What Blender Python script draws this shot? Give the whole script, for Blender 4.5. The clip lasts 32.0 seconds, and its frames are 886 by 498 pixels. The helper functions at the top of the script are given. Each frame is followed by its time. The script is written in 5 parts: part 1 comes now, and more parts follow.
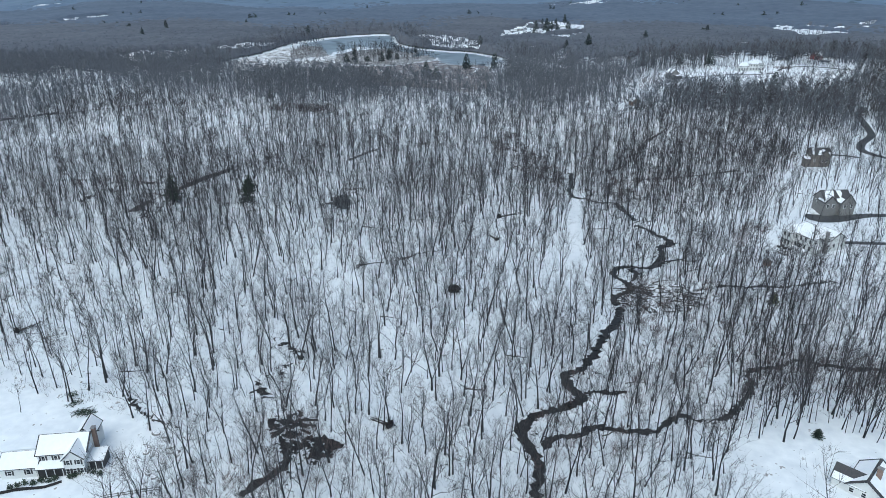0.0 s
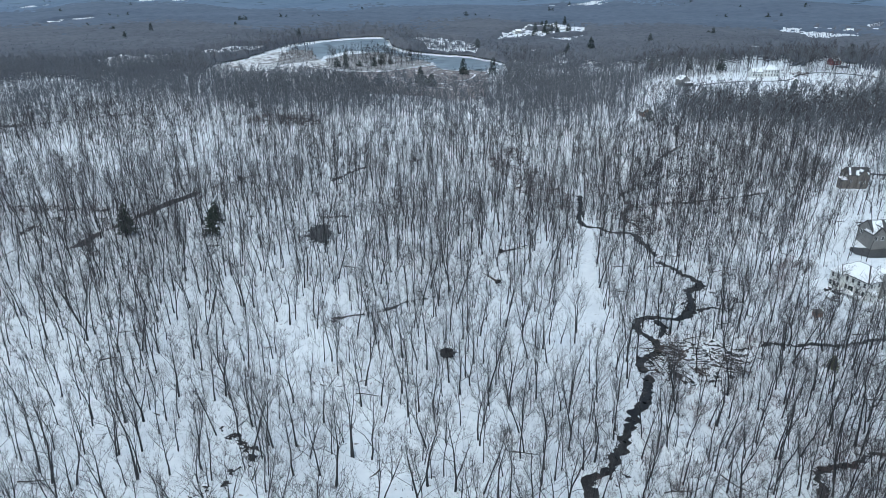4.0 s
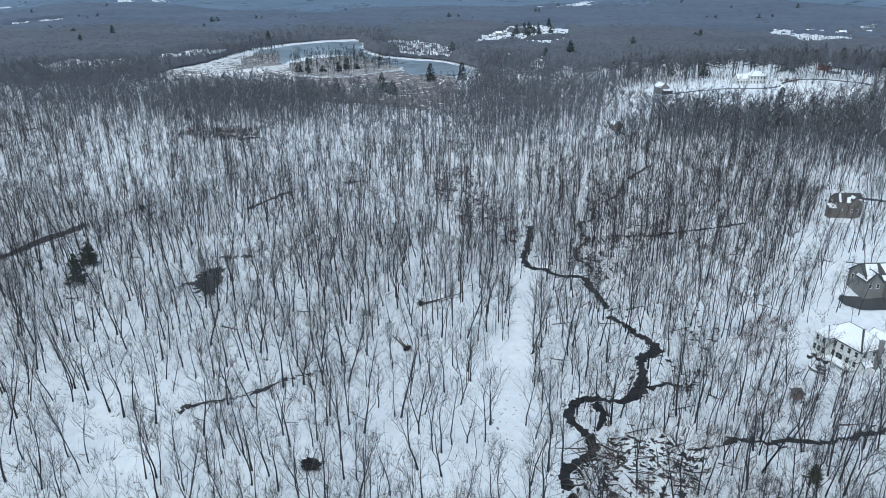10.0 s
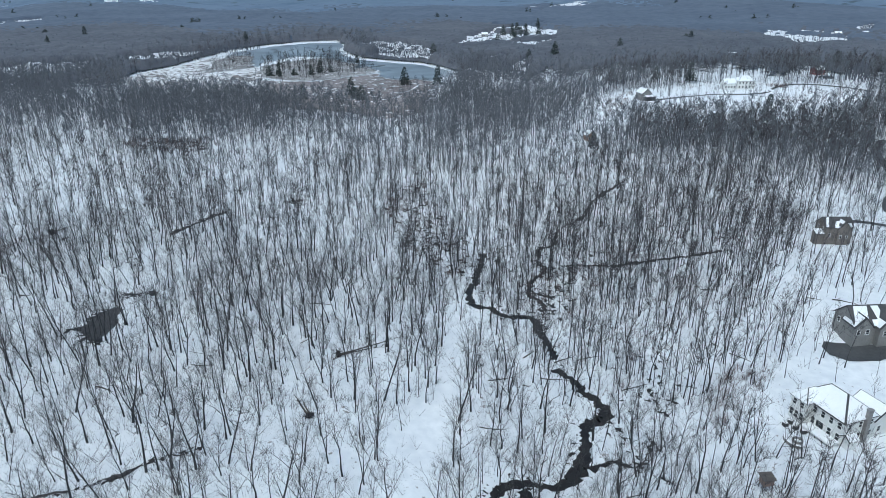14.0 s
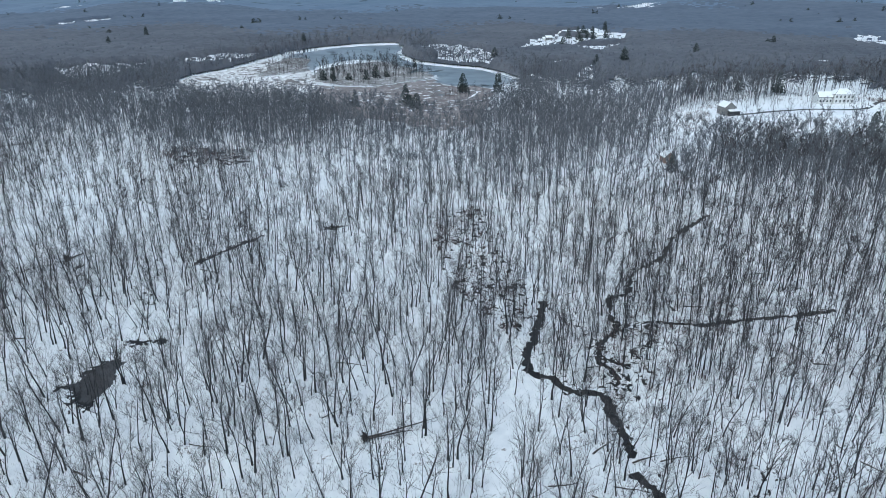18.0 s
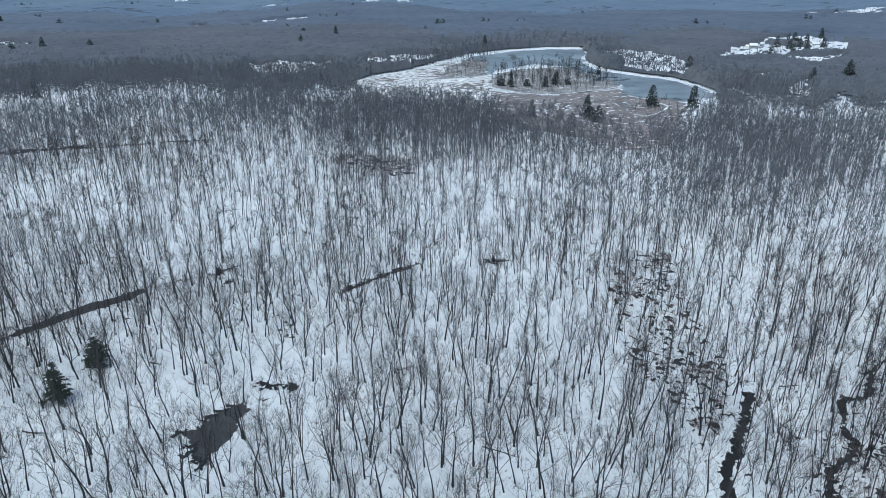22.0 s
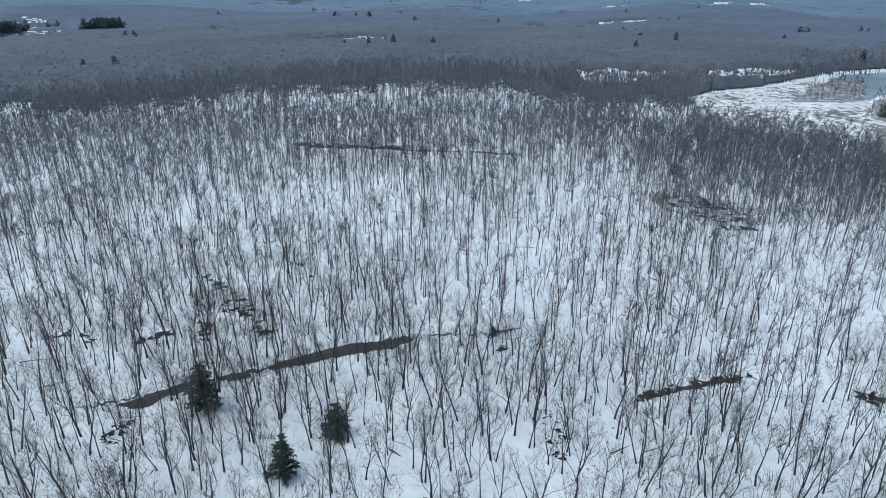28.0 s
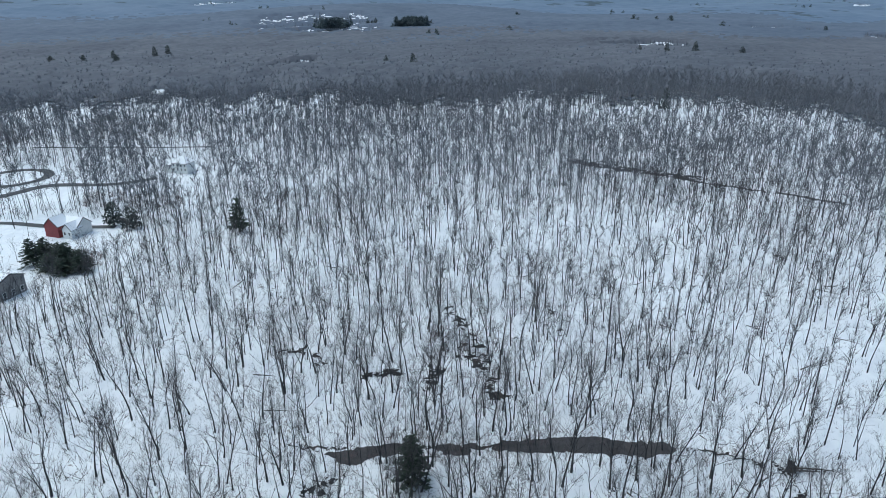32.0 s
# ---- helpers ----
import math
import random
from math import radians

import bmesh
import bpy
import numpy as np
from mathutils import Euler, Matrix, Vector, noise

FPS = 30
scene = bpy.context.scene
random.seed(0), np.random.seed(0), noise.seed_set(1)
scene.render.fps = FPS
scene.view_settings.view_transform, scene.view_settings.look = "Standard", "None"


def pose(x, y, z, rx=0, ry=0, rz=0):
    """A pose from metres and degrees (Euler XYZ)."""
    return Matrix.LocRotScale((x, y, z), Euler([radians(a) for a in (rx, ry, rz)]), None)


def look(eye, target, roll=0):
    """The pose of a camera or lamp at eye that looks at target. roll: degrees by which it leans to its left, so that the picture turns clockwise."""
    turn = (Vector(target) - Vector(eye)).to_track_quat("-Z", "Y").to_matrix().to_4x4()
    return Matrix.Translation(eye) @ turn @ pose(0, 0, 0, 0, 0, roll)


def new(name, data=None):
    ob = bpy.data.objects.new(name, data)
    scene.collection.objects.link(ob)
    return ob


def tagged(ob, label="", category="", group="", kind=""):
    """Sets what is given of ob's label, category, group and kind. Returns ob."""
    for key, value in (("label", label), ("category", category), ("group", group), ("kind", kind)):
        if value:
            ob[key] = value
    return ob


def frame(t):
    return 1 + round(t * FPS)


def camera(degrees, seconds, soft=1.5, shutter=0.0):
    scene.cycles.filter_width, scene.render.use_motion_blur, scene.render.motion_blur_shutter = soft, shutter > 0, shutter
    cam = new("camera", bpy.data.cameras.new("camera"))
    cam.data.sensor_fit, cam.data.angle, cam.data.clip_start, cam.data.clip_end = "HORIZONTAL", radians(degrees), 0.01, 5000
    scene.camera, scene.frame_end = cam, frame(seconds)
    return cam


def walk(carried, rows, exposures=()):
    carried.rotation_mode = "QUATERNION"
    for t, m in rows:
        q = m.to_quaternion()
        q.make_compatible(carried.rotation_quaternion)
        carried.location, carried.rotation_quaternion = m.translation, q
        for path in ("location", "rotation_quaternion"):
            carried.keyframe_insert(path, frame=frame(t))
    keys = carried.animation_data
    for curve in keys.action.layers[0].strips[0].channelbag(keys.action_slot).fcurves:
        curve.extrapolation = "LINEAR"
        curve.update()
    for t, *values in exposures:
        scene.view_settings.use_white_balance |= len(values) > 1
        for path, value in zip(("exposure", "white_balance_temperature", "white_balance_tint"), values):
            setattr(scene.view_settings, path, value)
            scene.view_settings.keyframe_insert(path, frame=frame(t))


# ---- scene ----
cam = camera(66.69, 32.0, soft=0.75)
# seconds, eye (x, y, z), tilt from straight down, heading
PATH = [
    (0, -5.41, -1.38, 93.16, 67.77, 10.70),
    (0.5, -6.02, 3.13, 93.37, 67.77, 10.68),
    (1, -6.72, 7.71, 93.49, 67.78, 10.68),
    (1.5, -7.48, 12.47, 93.48, 67.78, 10.63),
    (2, -8.30, 17.44, 93.33, 67.80, 10.62),
    (2.5, -9.24, 22.55, 93.07, 67.81, 10.59),
    (3, -10.17, 27.73, 92.76, 67.82, 10.55),
    (3.5, -11.13, 33.02, 92.48, 67.84, 10.50),
    (5.5, -9.97, 51.29, 92.39, 67.90, 10.45),
    (6, -8.68, 55.33, 92.34, 67.91, 10.45),
    (6.5, -7.24, 59.36, 92.26, 67.92, 10.42),
    (7, -5.46, 63.41, 92.14, 67.93, 10.37),
    (7.5, -3.52, 67.56, 91.95, 67.93, 10.30),
    (8, -1.55, 71.74, 91.73, 67.92, 10.26),
    (8.5, 0.45, 75.80, 91.53, 67.92, 10.23),
    (9, 2.55, 79.57, 91.42, 67.91, 10.18),
    (9.5, 4.79, 83.18, 91.32, 67.90, 10.13),
    (10, 7.30, 86.77, 91.26, 67.91, 10.10),
    (10.5, 9.99, 90.47, 91.19, 67.89, 10.11),
    (11, 12.81, 94.36, 91.08, 67.88, 10.09),
    (11.5, 15.59, 98.37, 90.92, 67.88, 10.10),
    (12, 17.94, 102.66, 90.78, 67.88, 10.08),
    (12.5, 19.67, 107.09, 90.71, 67.88, 10.03),
    (13, 20.68, 111.54, 90.77, 67.88, 9.99),
    (13.5, 21.59, 115.88, 90.92, 67.87, 10.00),
    (14, 22.25, 120.20, 91.12, 67.87, 9.99),
    (14.5, 22.69, 124.54, 91.28, 67.85, 10.00),
    (16.5, 19.27, 143.09, 90.97, 67.91, 10.44),
    (17, 18.11, 147.40, 91.08, 67.92, 11.77),
    (17.5, 16.94, 151.67, 91.23, 67.90, 13.34),
    (18, 15.77, 155.91, 91.40, 67.90, 15.03),
    (18.5, 14.60, 160.05, 91.59, 67.89, 16.77),
    (19, 13.32, 163.96, 91.76, 67.88, 18.51),
    (19.5, 11.62, 167.50, 91.90, 67.90, 20.23),
    (20, 9.76, 171.25, 91.92, 67.90, 22.04),
    (20.5, 7.82, 175.50, 91.85, 67.90, 23.98),
    (21, 5.75, 180.04, 91.78, 67.92, 25.87),
    (21.5, 3.48, 184.26, 91.75, 67.93, 27.81),
    (22, 1.05, 188.14, 91.76, 67.94, 29.71),
    (22.5, -1.55, 191.79, 91.79, 67.95, 31.60),
    (23, -4.22, 195.33, 91.82, 67.93, 33.51),
    (23.5, -6.88, 198.75, 91.88, 67.93, 35.45),
    (24, -9.65, 202.18, 91.94, 67.93, 37.40),
    (24.5, -12.51, 205.41, 91.97, 67.93, 39.34),
    (25, -15.35, 208.58, 91.98, 67.96, 41.30),
    (25.5, -18.20, 211.68, 91.97, 67.99, 43.46),
    (27.5, -31.16, 222.68, 92.40, 67.96, 53.81),
    (28, -34.84, 225.13, 92.57, 67.96, 56.36),
    (28.5, -38.57, 227.49, 92.75, 67.97, 58.94),
    (29, -42.53, 229.74, 92.89, 67.95, 61.53),
    (29.5, -46.61, 231.84, 92.99, 67.96, 64.06),
    (30, -50.62, 233.74, 93.06, 67.97, 66.37),
    (30.5, -54.61, 235.32, 93.15, 67.99, 68.69),
    (31, -58.82, 236.59, 93.26, 68.01, 71.44),
    (31.5, -63.17, 237.78, 93.38, 68.02, 75.04),
    (32, -67.67, 238.87, 93.50, 68.02, 79.94),
]
walk(cam, [(t, pose(x, y, z, rx, 0, rz)) for t, x, y, z, rx, rz in PATH],
     [(0, 0.40, 5760, -4), (32, 0.41, 5760, -4)])

# ---- light: an overcast winter sky and a weak, wide sun behind the cloud ----
world = bpy.data.worlds.new("overcast")
scene.world = world
world.use_nodes = True
wn = world.node_tree
sky = wn.nodes.new("ShaderNodeTexSky")
sky.sky_type = "NISHITA"
sky.sun_disc = False
sky.sun_elevation, sky.sun_rotation = radians(62), radians(200)
sky.air_density, sky.dust_density = 1.0, 3.0
wn.nodes["Background"].inputs["Strength"].default_value = 0.12
wn.links.new(sky.outputs[0], wn.nodes["Background"].inputs["Color"])
sun = new("sun", bpy.data.lights.new("sun", "SUN"))
sun.data.energy, sun.data.angle, sun.data.color = 1.0, radians(80), (1.0, 0.98, 0.95)
sun.matrix_world = look((0, 0, 0), (-math.sin(radians(200)), -math.cos(radians(200)), -math.tan(radians(62))))


# ---- materials ----
def material(name, low, high, rough=0.8, fine=3.0, broad=0.15, bump=0.3, metal=0.0, per_piece=0.0, dots=None, shine=0.5):
    """Two tones mixed by fine and broad noise, a bump from the fine one, and a tone of its own for each piece."""
    m = bpy.data.materials.new(name)
    m.use_nodes = True
    nt, bsdf = m.node_tree, m.node_tree.nodes["Principled BSDF"]
    geo = nt.nodes.new("ShaderNodeNewGeometry")

    def noise_at(scale, detail):
        n = nt.nodes.new("ShaderNodeTexNoise")
        n.inputs["Scale"].default_value, n.inputs["Detail"].default_value = scale, detail
        nt.links.new(geo.outputs["Position"], n.inputs["Vector"])
        return n.outputs["Fac"]

    def calc(op, a, b):
        n = nt.nodes.new("ShaderNodeMath")
        n.operation = op
        for k, v in enumerate((a, b)):
            if isinstance(v, (int, float)):
                n.inputs[k].default_value = v
            else:
                nt.links.new(v, n.inputs[k])
        return n.outputs[0]

    fine_out, broad_out = noise_at(fine, 5), noise_at(broad, 3)
    fac = calc("ADD", calc("MULTIPLY", fine_out, 0.5), calc("MULTIPLY", broad_out, 0.5))
    if per_piece:
        fac = calc("ADD", fac, calc("MULTIPLY", calc("SUBTRACT", geo.outputs["Random Per Island"], 0.5), per_piece))
    ramp = nt.nodes.new("ShaderNodeValToRGB")
    ramp.color_ramp.elements[0].position, ramp.color_ramp.elements[1].position = 0.32, 0.68
    ramp.color_ramp.elements[0].color, ramp.color_ramp.elements[1].color = (*low, 1), (*high, 1)
    nt.links.new(fac, ramp.inputs[0])
    colour = ramp.outputs[0]
    if dots:
        scale, edge, tone = dots
        mix = nt.nodes.new("ShaderNodeMix")
        mix.data_type = "RGBA"
        step = nt.nodes.new("ShaderNodeMapRange")
        step.inputs["From Min"].default_value, step.inputs["From Max"].default_value = edge, edge + 0.04
        nt.links.new(calc("ADD", calc("MULTIPLY", noise_at(scale, 2), 0.7), calc("MULTIPLY", noise_at(scale * 0.11, 2), 0.3)), step.inputs["Value"])
        nt.links.new(step.outputs[0], mix.inputs["Factor"])
        nt.links.new(colour, mix.inputs["A"])
        mix.inputs["B"].default_value = (*tone, 1)
        colour = mix.outputs["Result"]
    nt.links.new(colour, bsdf.inputs["Base Color"])
    bsdf.inputs["Specular IOR Level"].default_value = shine
    bsdf.inputs["Roughness"].default_value, bsdf.inputs["Metallic"].default_value = rough, metal
    if bump:
        b = nt.nodes.new("ShaderNodeBump")
        b.inputs["Strength"].default_value, b.inputs["Distance"].default_value = bump, 0.15
        nt.links.new(fine_out, b.inputs["Height"])
        nt.links.new(b.outputs[0], bsdf.inputs["Normal"])
    return m


SNOW = material("snow", (0.66, 0.68, 0.71), (0.87, 0.88, 0.89), 0.6, 0.45, 0.07, 0.6, dots=(0.9, 0.635, (0.30, 0.28, 0.27)))
FIELD_SNOW = material("field_snow", (0.78, 0.79, 0.81), (0.88, 0.88, 0.89), 0.6, 0.5, 0.05, 0.3)
ROOF_SNOW = material("roof_snow", (0.80, 0.81, 0.83), (0.88, 0.88, 0.89), 0.6, 1.5, 0.2, 0.25)
BARK = material("bark", (0.012, 0.013, 0.016), (0.046, 0.047, 0.052), 0.9, 2.5, 0.05, 0.3, per_piece=0.3)
# bark paler and bluer for far woods: haze put into the colour
HAZED_BARK = material("hazed_bark", (0.066, 0.07, 0.079), (0.14, 0.144, 0.157), 0.95, 1.0, 0.02, 0.0, per_piece=0.3)
TWIG = material("twig", (0.036, 0.034, 0.037), (0.092, 0.085, 0.088), 0.9, 1.0, 0.03, 0.0, per_piece=0.5)
# far twigs likewise, lightened and blued to paint the haze of distance
HAZED_TWIG = material("hazed_twig", (0.098, 0.104, 0.118), (0.178, 0.18, 0.197), 0.95, 0.3, 0.01, 0.0, per_piece=0.4)
BRUSH = material("brush_twig", (0.10, 0.07, 0.068), (0.17, 0.13, 0.125), 0.9, 1.0, 0.05, 0.0, per_piece=0.4)
DEADWOOD = material("dead_wood", (0.045, 0.04, 0.038), (0.12, 0.105, 0.095), 0.9, 2.0, 0.2, 0.3, per_piece=0.4)
NEEDLE = material("needles", (0.018, 0.032, 0.022), (0.05, 0.072, 0.048), 0.7, 1.2, 0.2, 0.0, per_piece=0.5)
# needles of far conifers and the grove: haze painted in, paler and bluer
HAZED_NEEDLE = material("hazed_needles", (0.032, 0.046, 0.046), (0.07, 0.088, 0.082), 0.8, 0.6, 0.1, 0.0, per_piece=0.5)
HAZED_GROVE_NEEDLE = material("hazed_grove_needles", (0.04, 0.062, 0.072), (0.085, 0.11, 0.12), 0.8, 0.6, 0.1, 0.0, per_piece=0.5)
YELLOW_NEEDLE = material("yellow_needles", (0.05, 0.06, 0.02), (0.12, 0.125, 0.05), 0.7, 1.2, 0.2, 0.0, per_piece=0.5)
WATER = material("creek_water", (0.012, 0.012, 0.013), (0.035, 0.032, 0.030), 0.3, 0.8, 0.15, 0.3, shine=0.2)
MUD = material("wet_mud", (0.016, 0.0152, 0.0158), (0.044, 0.0405, 0.041), 0.7, 1.2, 0.2, 0.6, shine=0.15)
DITCH_MUD = material("ditch_mud", (0.032, 0.0305, 0.032), (0.085, 0.078, 0.079), 0.6, 1.0, 0.12, 0.6, shine=0.2)
POOL = material("brown_pool", (0.042, 0.042, 0.044), (0.10, 0.099, 0.10), 0.35, 0.5, 0.1, 0.1, shine=0.2)
FAR_FIELD = material("far_field_snow", (0.55, 0.56, 0.59), (0.84, 0.85, 0.87), 0.8, 0.06, 0.02, 0.2)
# blue distance haze is put into the colour of the last hills
HAZED_HILLS = material("hazed_hills", (0.085, 0.125, 0.185), (0.145, 0.188, 0.252), 0.95, 0.02, 0.004, 0.0, dots=(0.012, 0.61, (0.045, 0.066, 0.085)))
ICE = material("pond_ice", (0.08, 0.095, 0.11), (0.30, 0.325, 0.355), 0.35, 0.05, 0.018, 0.05, dots=(0.03, 0.60, (0.06, 0.07, 0.08)))
REED = material("reeds", (0.10, 0.08, 0.075), (0.33, 0.295, 0.29), 0.9, 0.3, 0.04, 0.6, dots=(0.16, 0.60, (0.62, 0.63, 0.65)))
ISLAND_SOIL = material("island_soil", (0.10, 0.09, 0.085), (0.42, 0.41, 0.41), 0.9, 0.3, 0.06, 0.5, dots=(0.25, 0.60, (0.74, 0.75, 0.76)))
MARSH_SNOW = material("marsh_snow", (0.44, 0.42, 0.41), (0.86, 0.86, 0.87), 0.8, 0.3, 0.05, 0.5, dots=(0.22, 0.53, (0.15, 0.13, 0.12)))
# far canopy and hill slopes: haze mixed into the colour, more with distance
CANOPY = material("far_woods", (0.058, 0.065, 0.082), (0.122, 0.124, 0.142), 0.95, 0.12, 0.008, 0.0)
HAZED_WOODS = material("hazed_woods", (0.062, 0.081, 0.116), (0.116, 0.137, 0.18), 0.95, 0.05, 0.006, 0.0)
# crown tops and glade trunks share the canopy's haze-tinted grey-blue
HAZED_CROWNS = material("far_crowns", (0.078, 0.087, 0.108), (0.145, 0.149, 0.172), 0.95, 0.1, 0.006, 0.0, per_piece=0.35)
SIDING = material("white_siding", (0.66, 0.66, 0.64), (0.76, 0.76, 0.74), 0.6, 3, 0.4, 0.1)
GREY_SIDING = material("grey_siding", (0.19, 0.185, 0.18), (0.27, 0.26, 0.25), 0.7, 3, 0.4, 0.1)
BROWN_SIDING = material("brown_siding", (0.13, 0.115, 0.105), (0.20, 0.175, 0.16), 0.7, 3, 0.4, 0.1)
RED_SIDING = material("red_siding", (0.16, 0.03, 0.035), (0.25, 0.05, 0.05), 0.7, 3, 0.4, 0.1)
SHINGLE = material("shingle", (0.04, 0.04, 0.045), (0.09, 0.085, 0.085), 0.85, 6, 0.5, 0.3)
BRICK = material("brick", (0.18, 0.12, 0.10), (0.30, 0.21, 0.17), 0.85, 5, 0.5, 0.3)
STONE = material("stone", (0.16, 0.15, 0.15), (0.30, 0.29, 0.28), 0.85, 2, 0.3, 0.5)
TRIM = material("white_trim", (0.74, 0.74, 0.73), (0.82, 0.82, 0.81), 0.5, 3, 0.4, 0.0)
GLASS = material("window_glass", (0.015, 0.018, 0.022), (0.04, 0.045, 0.05), 0.06, 0.6, 0.2, 0.0)
ASPHALT = material("asphalt", (0.035, 0.037, 0.04), (0.075, 0.075, 0.078), 0.7, 1.0, 0.1, 0.2)
DARK = material("dark_paint", (0.02, 0.02, 0.022), (0.05, 0.05, 0.052), 0.5, 3, 0.4, 0.1)
PANEL = material("solar_glass", (0.008, 0.01, 0.02), (0.02, 0.025, 0.045), 0.12, 3, 0.4, 0.0)


# ---- the lie of the land ----
LEVELS = np.array([
    (-38, 190, 0), (-101, 268, 0), (-32, 268, -2.3), (38, 256, -5.8), (14, 227, -5.8), (0, 306, -4), (-2, 347, -4.6), (-113, 370, -0.6),
    (-122, 339, -0.6), (-162, 325, 1.7), (-171, 251, 1.2), (-145, 264, 0.6), (-91, 385, -0.6), (85, 255, -4.6), (120, 370, 0), (39, 474, 8),
    (141, 638, 11.5), (213, 693, 18.4), (-116, 705, 2.3), (-243, 736, 2.3), (-569, 841, 9.2), (-489, 463, 10.4), (-690, 567, 9.2),
    (-408, 168, 2.3), (-315, 206, 3.4), (-414, 375, 1.2), (-292, 446, 4.6), (-69, 103, 1.2), (23, 115, -3.4), (69, 172, -5.8), (165, 525, 2)], float)
POND_LINE = [(-340, 690), (-230, 680), (-110, 640), (-130, 770), (-270, 880), (-310, 1000)]


def to_line(x, y, line):
    """Distance of points from a broken line."""
    best = np.full(np.shape(x), 1e9)
    for (ax, ay), (bx, by) in zip(line, line[1:]):
        t = np.clip(((x - ax) * (bx - ax) + (y - ay) * (by - ay)) / ((bx - ax) ** 2 + (by - ay) ** 2), 0, 1)
        best = np.minimum(best, np.hypot(x - ax - t * (bx - ax), y - ay - t * (by - ay)))
    return best


def level(x, y):
    """Height of the ground."""
    x, y = np.asarray(x, float), np.asarray(y, float)
    top, low = 0.0, 0.0
    for cx, cy, cz in LEVELS:
        w = 1 / ((cx - x) ** 2 + (cy - y) ** 2 + 46.0 ** 2) ** 2
        top, low = top + w * cz, low + w
    z = top / low + 0.25 * np.sin(x / 11 + 1) * np.sin(y / 14) + 0.12 * np.sin(x / 5.3 + y / 7.1)
    s = np.clip((to_line(x, y, POND_LINE) - 90) / 90, 0, 1)
    s = s * s * (3 - 2 * s)
    z = 2.0 + (z - 2.0) * s
    far = np.clip((np.hypot(x, y - 150) - 1000) / 900, 0, 1)
    return z + far * far * (15 * np.sin(x / 310 + 0.6) * np.sin(y / 270) + 8 * np.sin(x / 150 + y / 190))


def inside(x, y, poly):
    """Which points lie in a polygon."""
    hit = np.zeros(np.shape(x), bool)
    for (ax, ay), (bx, by) in zip(poly, poly[1:] + poly[:1]):
        if ay != by:
            hit ^= ((ay > y) != (by > y)) & (x < (bx - ax) * (y - ay) / (by - ay) + ax)
    return hit


# ---- building helpers ----
def mesh_of(name, verts, tris, mats, which=None):
    """A mesh from arrays of vertices and triangles."""
    me = bpy.data.meshes.new(name)
    n = len(tris)
    me.vertices.add(len(verts))
    me.vertices.foreach_set("co", np.asarray(verts, np.float32).ravel())
    me.loops.add(3 * n)
    me.loops.foreach_set("vertex_index", np.asarray(tris, np.int32).ravel())
    me.polygons.add(n)
    me.polygons.foreach_set("loop_start", np.arange(0, 3 * n, 3, dtype=np.int32))
    me.polygons.foreach_set("loop_total", np.full(n, 3, np.int32))
    for m in mats:
        me.materials.append(m)
    if which is not None:
        me.polygons.foreach_set("material_index", np.asarray(which, np.int32))
    me.update(calc_edges=True)
    return me


def part(name, bm, mat, parent=None, label=""):
    """Links a bmesh as one mesh object, under a thing or a part."""
    me = bpy.data.meshes.new(name)
    bmesh.ops.recalc_face_normals(bm, faces=bm.faces)
    bm.to_mesh(me)
    bm.free()
    me.materials.append(mat)
    ob = new(name, me)
    if parent is not None:
        ob.parent = parent
    return tagged(ob, label)


def add_box(bm, sx, sy, sz, m, bevel=0.0):
    """A box of that size, centred at the pose m."""
    made = bmesh.ops.create_cube(bm, size=1, matrix=m @ Matrix.Diagonal((sx, sy, sz, 1)))
    if bevel:
        edges = list({e for v in made["verts"] for e in v.link_edges})
        bmesh.ops.bevel(bm, geom=edges, offset=bevel, segments=2, affect="EDGES", profile=0.5)


def box_part(name, size, at, mat, parent, label="", rz=0, bevel=0.0, rx=0, ry=0):
    bm = bmesh.new()
    add_box(bm, *size, pose(*at, rx, ry, rz), bevel)
    return part(name, bm, mat, parent, label)


def prism(bm, outline, low, high):
    """A solid of a flat outline (list of (x, y)) between two heights."""
    a = [bm.verts.new((x, y, low)) for x, y in outline]
    b = [bm.verts.new((x, y, high)) for x, y in outline]
    bm.faces.new(a[::-1])
    bm.faces.new(b)
    for k in range(len(a)):
        bm.faces.new((a[k - 1], a[k], b[k], b[k - 1]))


def smooth_line(pts, step):
    """Points at even steps along a curve through pts."""
    p = np.array(pts, float)
    q = np.vstack([2 * p[0] - p[1], p, 2 * p[-1] - p[-2]])
    out = []
    for k in range(1, len(q) - 2):
        a, b, c, d = q[k - 1:k + 3]
        n = max(2, int(np.hypot(*(c - b)) / step))
        for t in np.arange(n) / n:
            out.append(0.5 * (2 * b + (c - a) * t + (2 * a - 5 * b + 4 * c - d) * t * t + (3 * b - a - 3 * c + d) * t ** 3))
    out.append(p[-1])
    return np.array(out)


def rough_outline(poly, step, amount, rng):
    """A polygon's outline broken into short uneven pieces."""
    out = []
    for a, b in zip(poly, poly[1:] + poly[:1]):
        a, b = np.array(a, float), np.array(b, float)
        n = max(1, int(np.hypot(*(b - a)) / step))
        for k in range(n):
            out.append(a + (b - a) * k / n + rng.normal(0, amount, 2))
    return out


